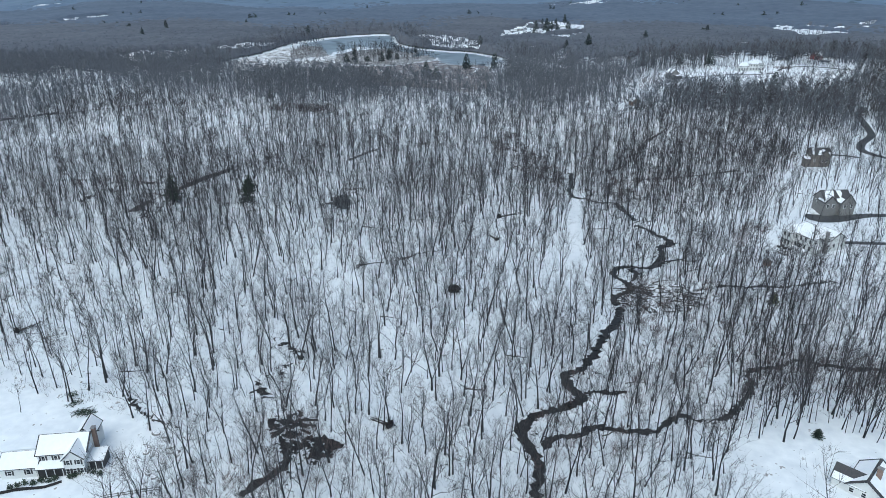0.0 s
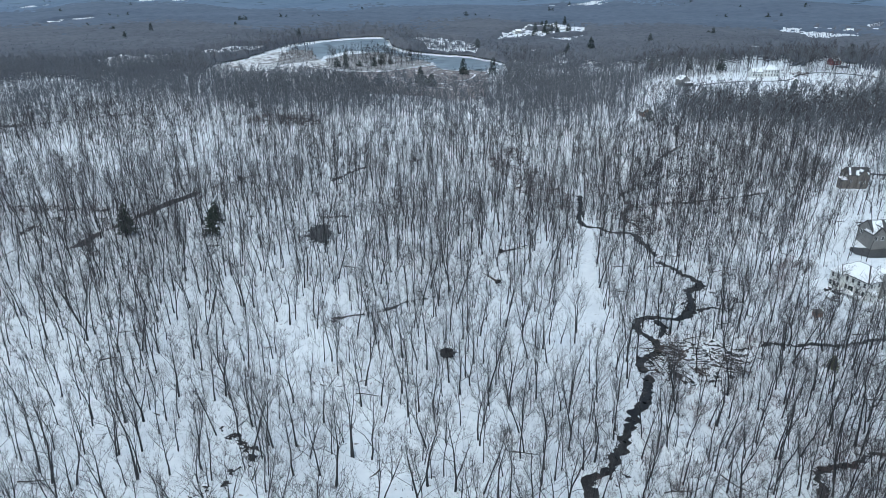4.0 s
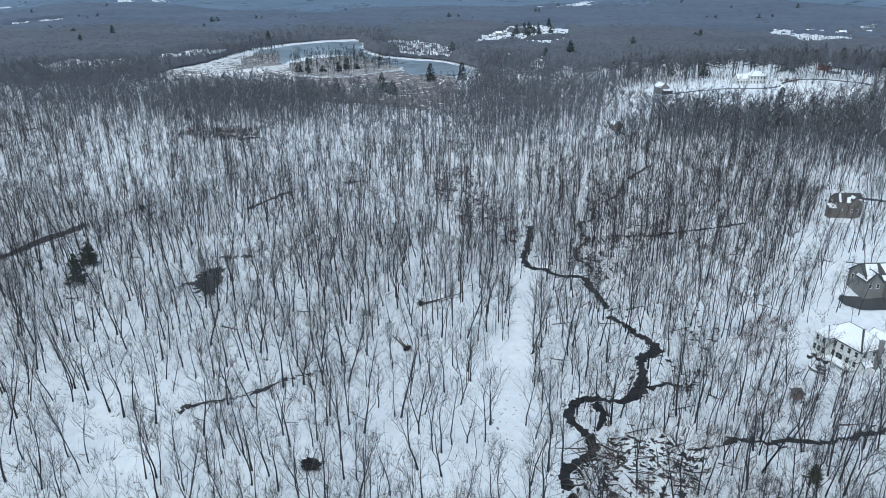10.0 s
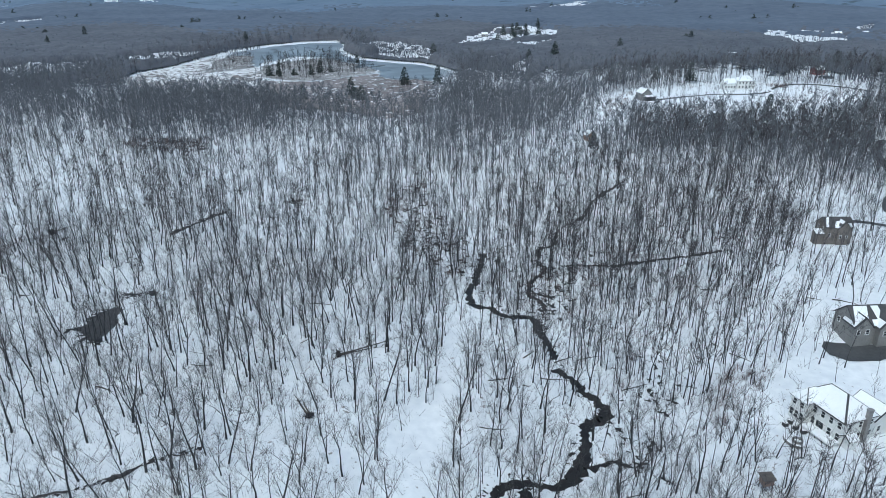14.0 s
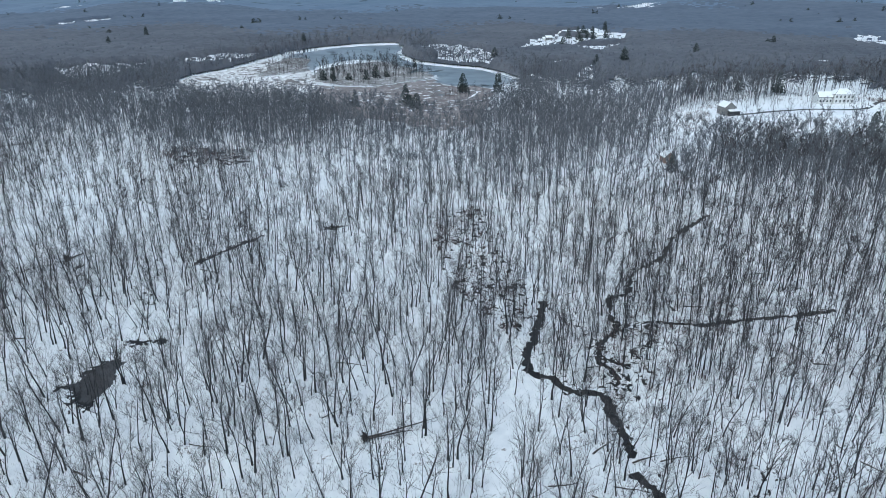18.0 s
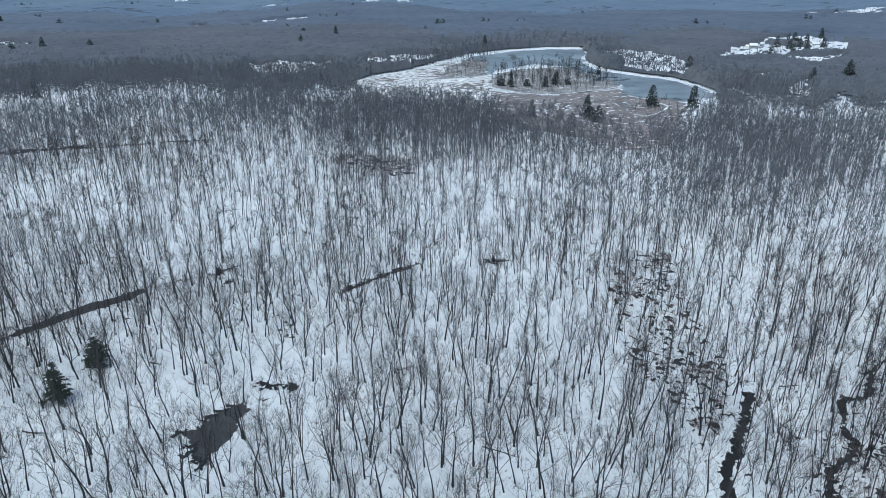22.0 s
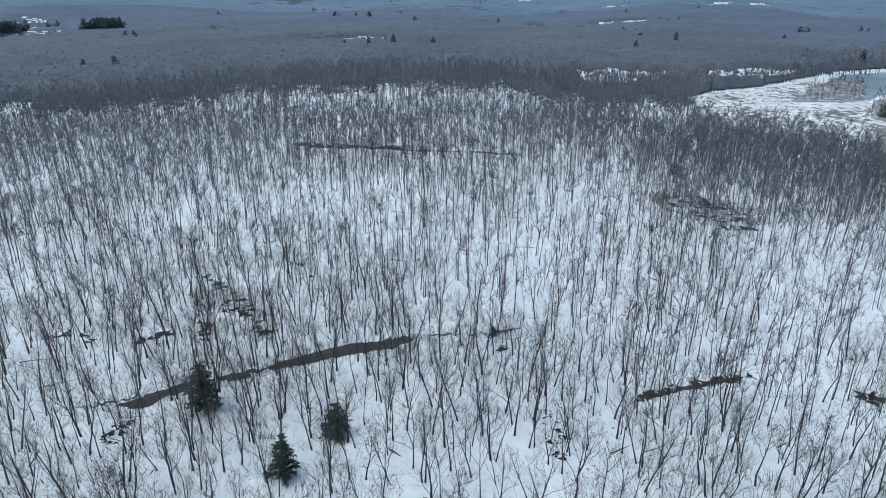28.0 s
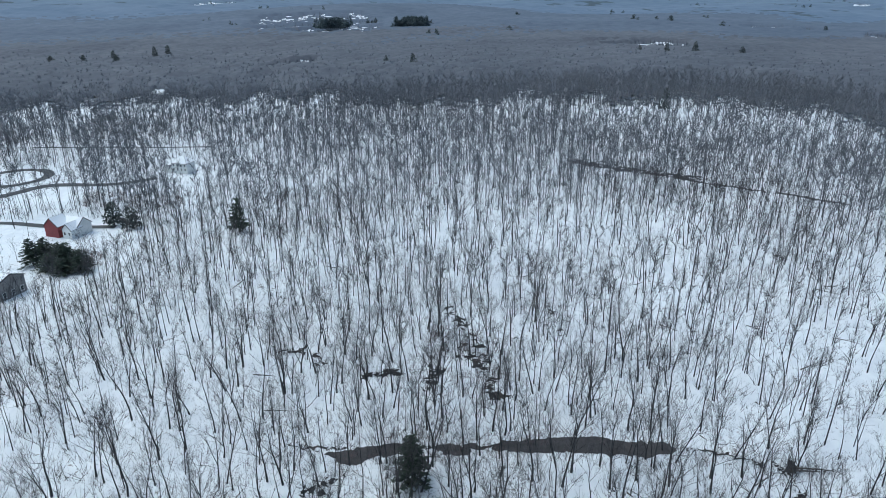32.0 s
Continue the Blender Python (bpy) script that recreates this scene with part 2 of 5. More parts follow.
def sheet(name, poly, lift, mat, rng, step=1.0, amount=0.25, label="", category="", kind="structure"):
    """A flat lying surface that follows the ground."""
    bm = bmesh.new()
    pts = rough_outline(poly, step, amount, rng)
    bm.faces.new([bm.verts.new((x, y, float(level(x, y)) + lift)) for x, y in pts])
    bmesh.ops.triangulate(bm, faces=bm.faces)
    for f in bm.faces:
        if f.normal.z < 0:
            f.normal_flip()
    me = bpy.data.meshes.new(name)
    bm.to_mesh(me)
    bm.free()
    me.materials.append(mat)
    return tagged(new(name, me), label, category, kind=kind)


def ribbon(name, pts, width, lift, mat, rng, ragged=0.35, step=0.8, label="", category="stream", kind="structure", wander=0.3, gaps=0.0):
    """A strip along a line that follows the ground, with uneven edges."""
    p = smooth_line(pts, step)
    p[1:-1] += rng.normal(0, 1, (len(p) - 2, 2)) * wander * 0.4
    d = np.gradient(p, axis=0)
    d /= np.hypot(d[:, 0], d[:, 1])[:, None] + 1e-9
    side = np.column_stack([-d[:, 1], d[:, 0]])
    n = len(p)
    drift = np.convolve(rng.normal(0, 1, n + 8), np.ones(9) / 3, "valid")
    w = [width / 2 * np.clip(1 + ragged * (0.7 * rng.normal(0, 1, n) + s * 0.6 * drift), 0.25, 2.2) for s in (1, 0.6)]
    if gaps:
        shut = np.convolve(rng.normal(0, 1, n + 10), np.ones(11) / 3.3, "valid")
        shut = np.clip(0.9 - gaps + 0.7 * shut, 0.1, 1.25)
        w = [w[0] * shut, w[1] * shut]
    left, right = p + side * w[0][:, None], p - side * w[1][:, None]
    xy = np.vstack([left, right])
    v = np.column_stack([xy, level(xy[:, 0], xy[:, 1]) + lift])
    k = np.arange(n - 1)
    tris = np.vstack([np.column_stack([k, k + n, k + 1]), np.column_stack([k + 1, k + n, k + n + 1])])
    return tagged(new(name, mesh_of(name, v, tris, [mat])), label, category, kind=kind)


def puddles(name, spots, mat, rng, lift, label):
    """Many small ragged patches of open water and mud: (x, y, radius)."""
    verts, tris = [], []
    for x, y, r in spots:
        n = 14
        a = np.arange(n) * 2 * np.pi / n
        lobe = 1 + 0.35 * np.sin(2 * a + rng.uniform(0, 6.3)) + 0.25 * np.sin(3 * a + rng.uniform(0, 6.3))
        rad = r * np.clip(lobe * rng.normal(1, 0.34, n), 0.22, 2.0)
        turn, flat = rng.uniform(0, np.pi), rng.uniform(0.4, 0.9)
        px, py = rad * np.cos(a), rad * np.sin(a) * flat
        px, py = x + px * np.cos(turn) - py * np.sin(turn), y + px * np.sin(turn) + py * np.cos(turn)
        px, py = np.append(px, x), np.append(py, y)
        b = len(verts) * (n + 1)
        verts.append(np.column_stack([px, py, level(px, py) + lift]))
        tris.append(np.array([(b + n, b + k, b + (k + 1) % n) for k in range(n)]))
    ob = new(name, mesh_of(name, np.vstack(verts), np.vstack(tris), [mat]))
    return tagged(ob, label, "water", kind="stuff")


# ---- the ground, one sheet to the horizon ----
def spread(fine_from, fine_to, step, low, high):
    mid = np.arange(fine_from, fine_to + step, step)
    def run(a, b):
        out, s, v = [], step, a
        while abs(b - v) > s:
            s *= 1.12
            v += math.copysign(s, b - a)
            out.append(v)
        return out + [b]
    return np.array(run(mid[0], low)[::-1] + list(mid) + run(mid[-1], high))


gx, gy = spread(-460, 260, 4, -4600, 4600), spread(40, 520, 4, -4600, 4600)
mx, my = np.meshgrid(gx, gy)
gz = level(mx, my)
nx, ny = len(gx), len(gy)
base = (np.arange(ny - 1)[:, None] * nx + np.arange(nx - 1)[None]).ravel()
me = mesh_of("ground", np.column_stack([mx.ravel(), my.ravel(), gz.ravel()]),
             np.vstack([np.column_stack([base, base + 1, base + nx]), np.column_stack([base + 1, base + nx + 1, base + nx])]), [SNOW])
me.polygons.foreach_set("use_smooth", np.ones(len(me.polygons), bool))
tagged(new("ground", me), "snow-covered woodland floor with scattered leaf litter", "ground", kind="structure")

# ---- creeks, ditches, pools ----
rng = np.random.default_rng(7)
CREEKS = []
CREEKS.append((2.2, [(-7.2, 104.2), (-6.6, 113.1), (-8.1, 118.2), (-11.0, 123.4), (-10.2, 128.4), (-7.5, 132.4), (-4.0, 134.7), (-0.5, 137.3), (2.2, 140.7), (0.8, 143.5), (-1.2, 146.1), (-2.0, 149.8), (0.9, 153.2), (3.1, 156.8), (6.6, 166.1), (9.2, 176.3), (12.1, 181.7), (13.8, 189.6), (14.6, 195.1)]))
CREEKS.append((2.1, [(14.0, 196.6), (12.6, 200.6), (14.0, 203.4), (16.7, 207.0), (18.6, 210.6), (18.2, 215.2), (16.0, 217.0), (14.0, 219.4), (13.1, 223.1), (14.0, 226.6), (16.5, 229.8), (19.9, 231.0), (24.0, 230.5), (27.4, 231.5), (30.8, 235.9), (31.8, 240.5), (32.2, 247.5), (33.1, 253.1), (36.4, 255.9), (36.5, 260.7), (32.9, 264.7), (29.4, 270.8), (25.1, 274.9)]))
CREEKS.append((1.7, [(24.6, 279.3), (23.7, 283.8), (21.8, 288.9), (19.9, 292.9), (19.1, 297.9), (17.5, 300.5)]))
CREEKS.append((1.9, [(17.5, 300.5), (14.5, 300.9), (10.8, 299.7), (7.4, 301.6), (4.4, 305.1), (0.6, 304.9), (-2.1, 308.2), (-3.3, 314.2), (-2.9, 322.6), (-2.6, 330.7), (-2.5, 337.6), (-3.2, 348.8)]))
CREEKS.append((1.4, [(19.5, 296.7), (20.9, 302.9), (20.2, 310.2), (18.5, 313.7), (16.1, 316.0), (15.3, 324.1), (16.4, 329.0), (19.2, 333.6), (19.8, 338.2), (18.1, 342.8), (17.1, 349.6), (17.8, 356.5), (22.4, 360.8), (23.1, 369.8), (25.6, 378.6), (31.0, 386.1), (34.6, 392.7), (37.9, 404.0), (43.8, 413.5), (51.7, 424.8)]))
CREEKS.append((1.3, [(19.5, 333.6), (25.0, 340.2), (31.0, 343.2), (38.4, 343.4), (47.0, 344.8), (60.5, 351.0), (73.4, 355.0), (82.4, 359.2)]))
CREEKS.append((1.0, [(24.5, 319.2), (25.8, 321.5), (27.3, 327.3), (30.1, 331.9)]))
CREEKS.append((1.3, [(40.7, 215.2), (47.0, 217.3), (50.0, 220.0), (56.0, 220.4), (62.3, 221.9), (68.2, 221.9), (74.8, 224.3), (79.4, 227.2), (87.8, 230.5)]))
CREEKS.append((1.1, [(33.2, 236.7), (37.8, 240.4), (42.5, 239.3), (45.2, 243.5), (47.0, 249.1)]))
CREEKS.append((1.3, [(19.2, 228.7), (20.7, 226.0), (21.3, 222.3), (19.5, 217.6)]))
CREEKS.append((1.4, [(-6.4, 120.5), (-4, 124), (2.2, 126.9), (6, 131.1), (9.8, 129.9), (18.6, 131.8), (21.6, 136.1), (25.8, 139.3), (29.4, 137.8), (36.3, 141), (39.3, 146), (44.5, 155), (45.4, 162), (47.6, 165.4), (54.9, 169.1), (60.6, 174.2), (64.7, 173.6), (70, 172.3), (90, 172.6)]))
CREEKS.append((1.0, [(2.2, 139.2), (4.3, 143.8), (10.5, 146), (13.3, 146.5)]))
CREEKS.append((1.8, [(-62.1, 90.7), (-60.8, 94), (-58.6, 96.9), (-57.4, 99.7), (-58.2, 103.9), (-59.2, 107.4)]))
for w, pts in CREEKS:
    gap = 0.0 if w > 1.65 else 0.06 if w > 1.2 else 0.2
    ribbon("creek_bank", pts, w * 0.95, 0.05, MUD, rng, 0.6, wander=0.7, gaps=gap, label="ragged strip of wet dark mud along a creek", category="bank")
    ribbon("creek", pts, w * 0.78, 0.09, WATER, rng, 0.5, wander=0.85, gaps=gap, label="narrow dark open creek winding through snowy woods", category="stream")
DITCHES = []
DITCHES.append((0.9, [(-103.0, 116.5), (-100.0, 114.1), (-94.7, 110.8), (-88.0, 108.7), (-85.0, 107.9)]))
DITCHES.append((1.2, [(-74.2, 201.5), (-72.4, 204.9), (-67.4, 208), (-59.6, 214), (-57.3, 217.9), (-48.8, 226.1)]))
DITCHES.append((2.0, [(-121.6, 338.8), (-119.7, 343.9), (-117.6, 353.9), (-114.7, 363.6), (-112.5, 370.6)]))
DITCHES.append((1.1, [(-188.7, 227.6), (-186.3, 235.9), (-184.3, 249), (-182.2, 259.5), (-181, 272), (-179.8, 283.8), (-176.5, 296.3), (-173.5, 307.6), (-170.5, 315.8), (-165.5, 322.4), (-162.5, 328)]))
DITCHES.append((2.6, [(-406, 367), (-391, 379), (-380, 392.5), (-360, 407), (-346, 416), (-321, 439), (-305, 455)]))
for w, pts in DITCHES:
    ribbon("ditch", pts, w * 0.95, 0.07, DITCH_MUD, rng, 0.6, wander=1.0, gaps=0.22 if w > 3 else 0.15, label="shallow ditch of dark standing water and mud in snow", category="ditch")
for poly in ([(-182.3, 270.2), (-182.2, 278.7), (-181.4, 287.3), (-180.3, 292.9), (-177.3, 299.3), (-175.8, 307.2), (-172.7, 307.5), (-172.2, 301.3), (-173.6, 295.9), (-175.9, 287.9), (-177.3, 281.2), (-178.0, 275.8), (-180.1, 269.5)], [(-185.0, 234.9), (-185.7, 242.0), (-185.5, 248.3), (-184.7, 253.0), (-181.6, 248.9), (-181.9, 243.9), (-179.8, 241.2), (-181.1, 237.8)], [(-182.9, 257.5), (-183.8, 259.7), (-181.2, 265.1), (-179.1, 263.8), (-180.2, 258.9)]):
    sheet("ditch_pool", poly, 0.10, DITCH_MUD, rng, 0.7, 0.3, "long brown pool of meltwater in a ditch", "pool")
sheet("pool", [(-108.3, 264.6), (-106, 267), (-107, 271.3), (-106.1, 275.6), (-104.6, 279.5), (-101.2, 278.1), (-100.7, 274.6), (-97.4, 270.3), (-97, 264.9), (-96.7, 259.8), (-99.7, 260.3), (-103.9, 263.5)],
      0.10, POOL, rng, 0.6, 0.3, "irregular pool of brown meltwater among bare trees", "pool")


def scatter(poly, count, low, high):
    p = np.array(poly)
    out = []
    while len(out) < count:
        x, y = rng.uniform(p[:, 0].min(), p[:, 0].max()), rng.uniform(p[:, 1].min(), p[:, 1].max())
        if inside(np.array(x), np.array(y), poly):
            out.append((x, y, low + (high - low) * rng.random() ** 2))
    return out


def along(pts, count, spreads, low, high):
    p = smooth_line(pts, 1.0)
    return [(*(p[rng.integers(len(p))] + rng.normal(0, spreads, 2)), low + (high - low) * rng.random() ** 2) for _ in range(count)]


SWAMP = [(-57, 411), (-41, 424), (-22.9, 383.3), (-10.3, 359.4), (-5.3, 336.6), (-7.9, 319.4), (-19.3, 335.2), (-33.1, 347), (-50.1, 386.5)]
BEAVER = [(13.9, 202), (20.7, 215.1), (33.9, 218.8), (39.7, 215.5), (42.7, 211.9), (36.1, 199), (25.3, 193), (15, 196)]
MARSH = [(-66.6, 115), (-60, 118.6), (-54.1, 113.5), (-48, 107.1), (-50.8, 101.1), (-56.9, 101.5), (-63.3, 107.5)]
for w, pts in CREEKS:
    puddles("creek_edge", along(pts, int(len(pts) * 6), 0.5 * w + 0.4, 0.15, 0.7), MUD, rng, 0.07, "ragged wet patches along a creek's edge")
for w, pts in DITCHES:
    puddles("ditch_puddles", along(pts, int(len(pts) * 6 * w), 0.34 * w, 0.3, min(0.62 * w, 1.5)), MUD, rng, 0.09, "chain of dark puddles along a woodland ditch")
puddles("swamp_puddles", scatter(SWAMP, 430, 0.3, 1.3), MUD, rng, 0.08, "small dark puddles in a snowy brown swamp")
puddles("beaver_puddles", scatter(BEAVER, 260, 0.2, 0.95), WATER, rng, 0.08, "dark puddles among flooded fallen timber")
puddles("marsh_puddles", scatter(MARSH, 75, 0.4, 2.0) + along([(-81.2, 149.5), (-76.3, 145.7), (-72.7, 144.9), (-70.5, 139.3), (-76, 128), (-66, 118)], 40, 0.8, 0.4, 1.4), MUD, rng, 0.08, "dark wet patches melting through woodland snow")
puddles("bog_puddles", along([(-244.6, 271.0), (-234.7, 274.8), (-224.0, 275.9), (-213.7, 275.0), (-197.6, 273.8)], 80, 1.1, 0.35, 1.5) + along([(-220.9, 269.6), (-214.3, 273.6), (-208.9, 276.1)], 30, 1.3, 0.35, 1.2)
        + along([(-213.0, 243.6), (-213.6, 248.7), (-213.1, 253.8)], 22, 0.7, 0.4, 1.6) + along([(-214.6, 260.2), (-211.6, 264.2), (-209.6, 261.4), (-204.2, 258.8)], 26, 0.8, 0.4, 1.6) + along([(-228.2, 225.6), (-227.0, 231.3), (-221.3, 234.5)], 18, 0.8, 0.4, 1.2)
        + along([(-174.9, 230.3), (-174.0, 232.5), (-176.3, 234.4), (-176.4, 237.2)], 16, 0.6, 0.4, 1.2) + along([(-172.5, 229.6), (-170.3, 232.2)], 8, 0.4, 0.3, 0.8) + along([(-240.2, 299.8), (-234.6, 305.5), (-224.5, 297.7)], 14, 1.2, 0.3, 0.9)
        + along([(-165.2, 325.0), (-161.6, 325.8), (-155.8, 324.7)], 22, 0.6, 0.4, 1.3), MUD, rng, 0.08, "dark boggy melt patches in the snow")
HOLLOW = [(-224.5, 454.1), (-217.0, 472.4), (-183.1, 485.1), (-168.5, 470.5), (-179.0, 454.3), (-200.2, 448.8)]
puddles("bog_hollow", scatter(HOLLOW, 85, 0.5, 2.4), MUD, rng, 0.08, "dark wet hollow with brush in snowy woods")
puddles("pool_rim", along([(-108.3, 264.6), (-106, 267), (-107, 271.3), (-106.1, 275.6), (-103, 280), (-101.2, 284)], 26, 0.6, 0.3, 1.1) + along([(-96.7, 259.8), (-99.7, 260.3), (-103.9, 262)], 26, 0.9, 0.3, 1.1), WATER, rng, 0.12, "dark ragged meltwater round a pool")
puddles("far_bog", along([(-404.7, 371.5), (-388.9, 384.1), (-376.6, 400.2), (-353.8, 415.0)], 110, 2.6, 0.6, 3.2), MUD, rng, 0.08, "dark wet hollow in snowy woods")
puddles("creek_puddles", along([(20.4, 300), (22, 312), (21, 335), (34, 345)], 170, 4.5, 0.25, 1.2) + along([(37, 255), (45, 240), (50, 236)], 14, 1.0, 0.4, 1.0)
        + along([(-127.1, 315.4), (-122.6, 314.7), (-119.4, 310.4), (-115.8, 308.7)], 26, 0.8, 0.25, 0.8) + along([(50, 262), (52, 290)], 45, 4, 0.3, 0.9) + along([(-108, 286), (-99, 290)], 22, 0.9, 0.5, 1.4) + along([(-93, 384), (-90, 387)], 14, 1.5, 0.5, 1.4), WATER, rng, 0.08, "scattered dark puddles beside the creek")


# ---- trees ----
def tube(path, radii, sides):
    """A tapered round limb along a path; the last ring closes to a point."""
    path = np.asarray(path, float)
    n = len(path)
    d = np.gradient(path, axis=0)
    d /= np.linalg.norm(d, axis=1)[:, None] + 1e-9
    u = np.cross(d, (0.31, 0.95, 0.05))
    u /= np.linalg.norm(u, axis=1)[:, None] + 1e-9
    w = np.cross(d, u)
    a = np.arange(sides) * 2 * np.pi / sides
    rings = path[:, None] + np.asarray(radii)[:, None, None] * (np.cos(a)[None, :, None] * u[:, None] + np.sin(a)[None, :, None] * w[:, None])
    v = np.vstack([rings[:-1].reshape(-1, 3), path[-1:]])
    f = []
    for k in range(n - 2):
        for s in range(sides):
            i, j = k * sides + s, k * sides + (s + 1) % sides
            f += [(i, j, i + sides), (j, j + sides, i + sides)]
    tip, last = len(v) - 1, (n - 2) * sides
    f += [(last + s, last + (s + 1) % sides, tip) for s in range(sides)]
    return v, np.array(f)


def gather(pieces):
    verts, tris, n = [], [], 0
    for v, f in pieces:
        verts.append(v)
        tris.append(np.asarray(f) + n)
        n += len(v)
    return np.vstack(verts), np.vstack(tris)


def bent(start, way, length, n, rng, wobble, lift=0.0):
    """A crooked path from a start in a direction."""
    way = np.asarray(way, float)
    out = [np.asarray(start, float)]
    for _ in range(n):
        way = way + rng.normal(0, wobble, 3) + (0, 0, lift)
        way /= np.linalg.norm(way)
        out.append(out[-1] + way * length / n)
    return np.array(out), way


def sliver(p, q, thick, rng):
    """A thin twig tapering from p to q."""
    s = np.cross(q - p, rng.normal(0, 1, 3))
    s *= thick / (np.linalg.norm(s) + 1e-9)
    return np.array([p - s, p + s, q]), np.array([(0, 1, 2)])


def bare_tree(rng, detail, spread=0.0):
    """A leafless forest tree about 18 m high: arrays of its trunk and of its crown."""
    h = 18.0
    sides = {3: 4, 2: 3}[detail]
    steps = {3: 6, 2: 4}[detail]
    stem, way = bent((0, 0, -0.3), (rng.normal(0, 0.05), rng.normal(0, 0.05), 1), h * rng.uniform(0.86, 1.0), steps, rng, 0.085, 0.10)
    t = np.linspace(0, 1, steps + 1)
    radius = {3: 0.15 + 0.05 * spread, 2: 0.15}[detail] * (1 - t) ** 1.05 + 0.016
    radius[0] *= 1.25
    trunk = [tube(stem, radius, sides)]
    crown = []
    if rng.random() < 0.45:
        cut = 1 + int(rng.random() * (steps - 2)) if steps > 2 else 1
        spin = rng.uniform(0, 6.28)
        fork, _ = bent(stem[cut], (0.28 * math.cos(spin), 0.28 * math.sin(spin), 1), (h - stem[cut][2]) * rng.uniform(0.7, 0.95), 3, rng, 0.06, 0.04)
        trunk.append(tube(fork, np.linspace(radius[cut] * 0.8, 0.02, 4), 3))
        for _ in range(8 * (detail - 1)):
            c = fork[1] + (fork[3] - fork[1]) * rng.random()
            w = rng.normal(0, 0.6, 3) + (0, 0, 0.9)
            crown.append(sliver(c, c + w / np.linalg.norm(w) * rng.uniform(1.2, 3.0), 0.03, rng))
    limbs = {3: 9, 2: 7}[detail]
    first = rng.uniform(0.22, 0.52) - 0.12 * spread
    turn = rng.uniform(0, 6.28)
    fine = {3: 0.018, 2: 0.03}[detail]
    for k in range(limbs):
        f = first + (0.96 - first) * (k + rng.uniform(0, 0.7)) / limbs
        at = np.array([np.interp(f, t, stem[:, c]) for c in range(3)])
        turn += 2.4 + rng.normal(0, 0.4)
        up = rng.uniform(0.9, 2.6) - 0.45 * spread
        long = (1.10 - f) * h * rng.uniform(0.36, 0.66) * (1 + 0.25 * spread)
        path, end = bent(at, (math.cos(turn), math.sin(turn), up), long, 3 if detail == 3 else 2, rng, 0.16 + 0.08 * spread, 0.12)
        r0 = np.interp(f, t, radius) * rng.uniform(0.4, 0.62)
        if detail == 3:
            crown.append(tube(path, np.linspace(r0, 0.015, len(path)), 3))
        else:
            crown.append(tube(path[[0, 2]], [r0 * 1.1, 0.02], 3))
        for _ in range({3: 5, 2: 4}[detail]):
            g = rng.uniform(0.2, 1.0)
            p = np.array([np.interp(g * (len(path) - 1), np.arange(len(path)), path[:, c]) for c in range(3)])
            spin, lean = rng.uniform(0, 6.28), rng.uniform(0.4, 1.7)
            tl = long * rng.uniform(0.25, 0.55) + 0.5
            way = end * 0.7 + np.array([math.cos(spin), math.sin(spin), lean]) * 0.75
            q, qe = bent(p, way / np.linalg.norm(way), tl, 1, rng, 0.2, 0.1)
            if detail == 3:
                crown.append(tube(q, [0.027, 0.0], 3))
            else:
                crown.append(sliver(q[0], q[1], fine * 1.3, rng))
            for _ in range({3: 4, 2: 3}[detail]):
                s = rng.normal(0, 0.55, 3) + qe
                b = q[0] + (q[1] - q[0]) * rng.uniform(0.15, 0.95)
                crown.append(sliver(b, b + s / np.linalg.norm(s) * (tl * rng.uniform(0.35, 0.8) + 0.3), fine, rng))
    return gather(trunk), gather(crown)


def far_tree(rng, twigs, fine):
    """A leafless tree about 18 m high as it reads from afar: straight stems and a soft crown of thin twigs."""
    h = 18.0 * rng.uniform(0.88, 1.0)
    top = np.append(rng.normal(0, 0.45, 2), h)
    mid = top * 0.5 + np.append(rng.normal(0, 0.22, 2), 0)
    trunk = [tube([(0, 0, -0.3), mid, top], [0.155, 0.10, 0.02], 3)]
    stems = [(mid, top)]
    if rng.random() < 0.45:
        spin, low = rng.uniform(0, 6.28), rng.uniform(0.3, 0.9)
        start = mid * low
        end = start + np.array([math.cos(spin) * 2.1, math.sin(spin) * 2.1, (h - start[2]) * rng.uniform(0.75, 0.95)])
        trunk.append(tube([start, (start + end) / 2, end], [0.09, 0.065, 0.015], 3))
        stems.append(((start + end) / 2, end))
    crown = []
    for k in range(7):
        a, b = stems[k % len(stems)]
        p = a + (b - a) * rng.uniform(-0.15, 0.75)
        spin, up = rng.uniform(0, 6.28), rng.uniform(0.9, 2.2)
        w = np.array([math.cos(spin), math.sin(spin), up])
        q = p + w / np.linalg.norm(w) * rng.uniform(2.4, 4.6)
        crown.append(sliver(p, q, max(0.05, fine), rng))
        stems.append((p, q))
    for k in range(twigs):
        a, b = stems[rng.integers(len(stems))]
        p = a + (b - a) * rng.uniform(0.1, 1.0)
        w = (b - a) / np.linalg.norm(b - a) * 0.75 + rng.normal(0, 0.55, 3)
        crown.append(sliver(p, p + w / np.linalg.norm(w) * rng.uniform(0.9, 2.3), fine, rng))
    return gather(trunk), gather(crown)


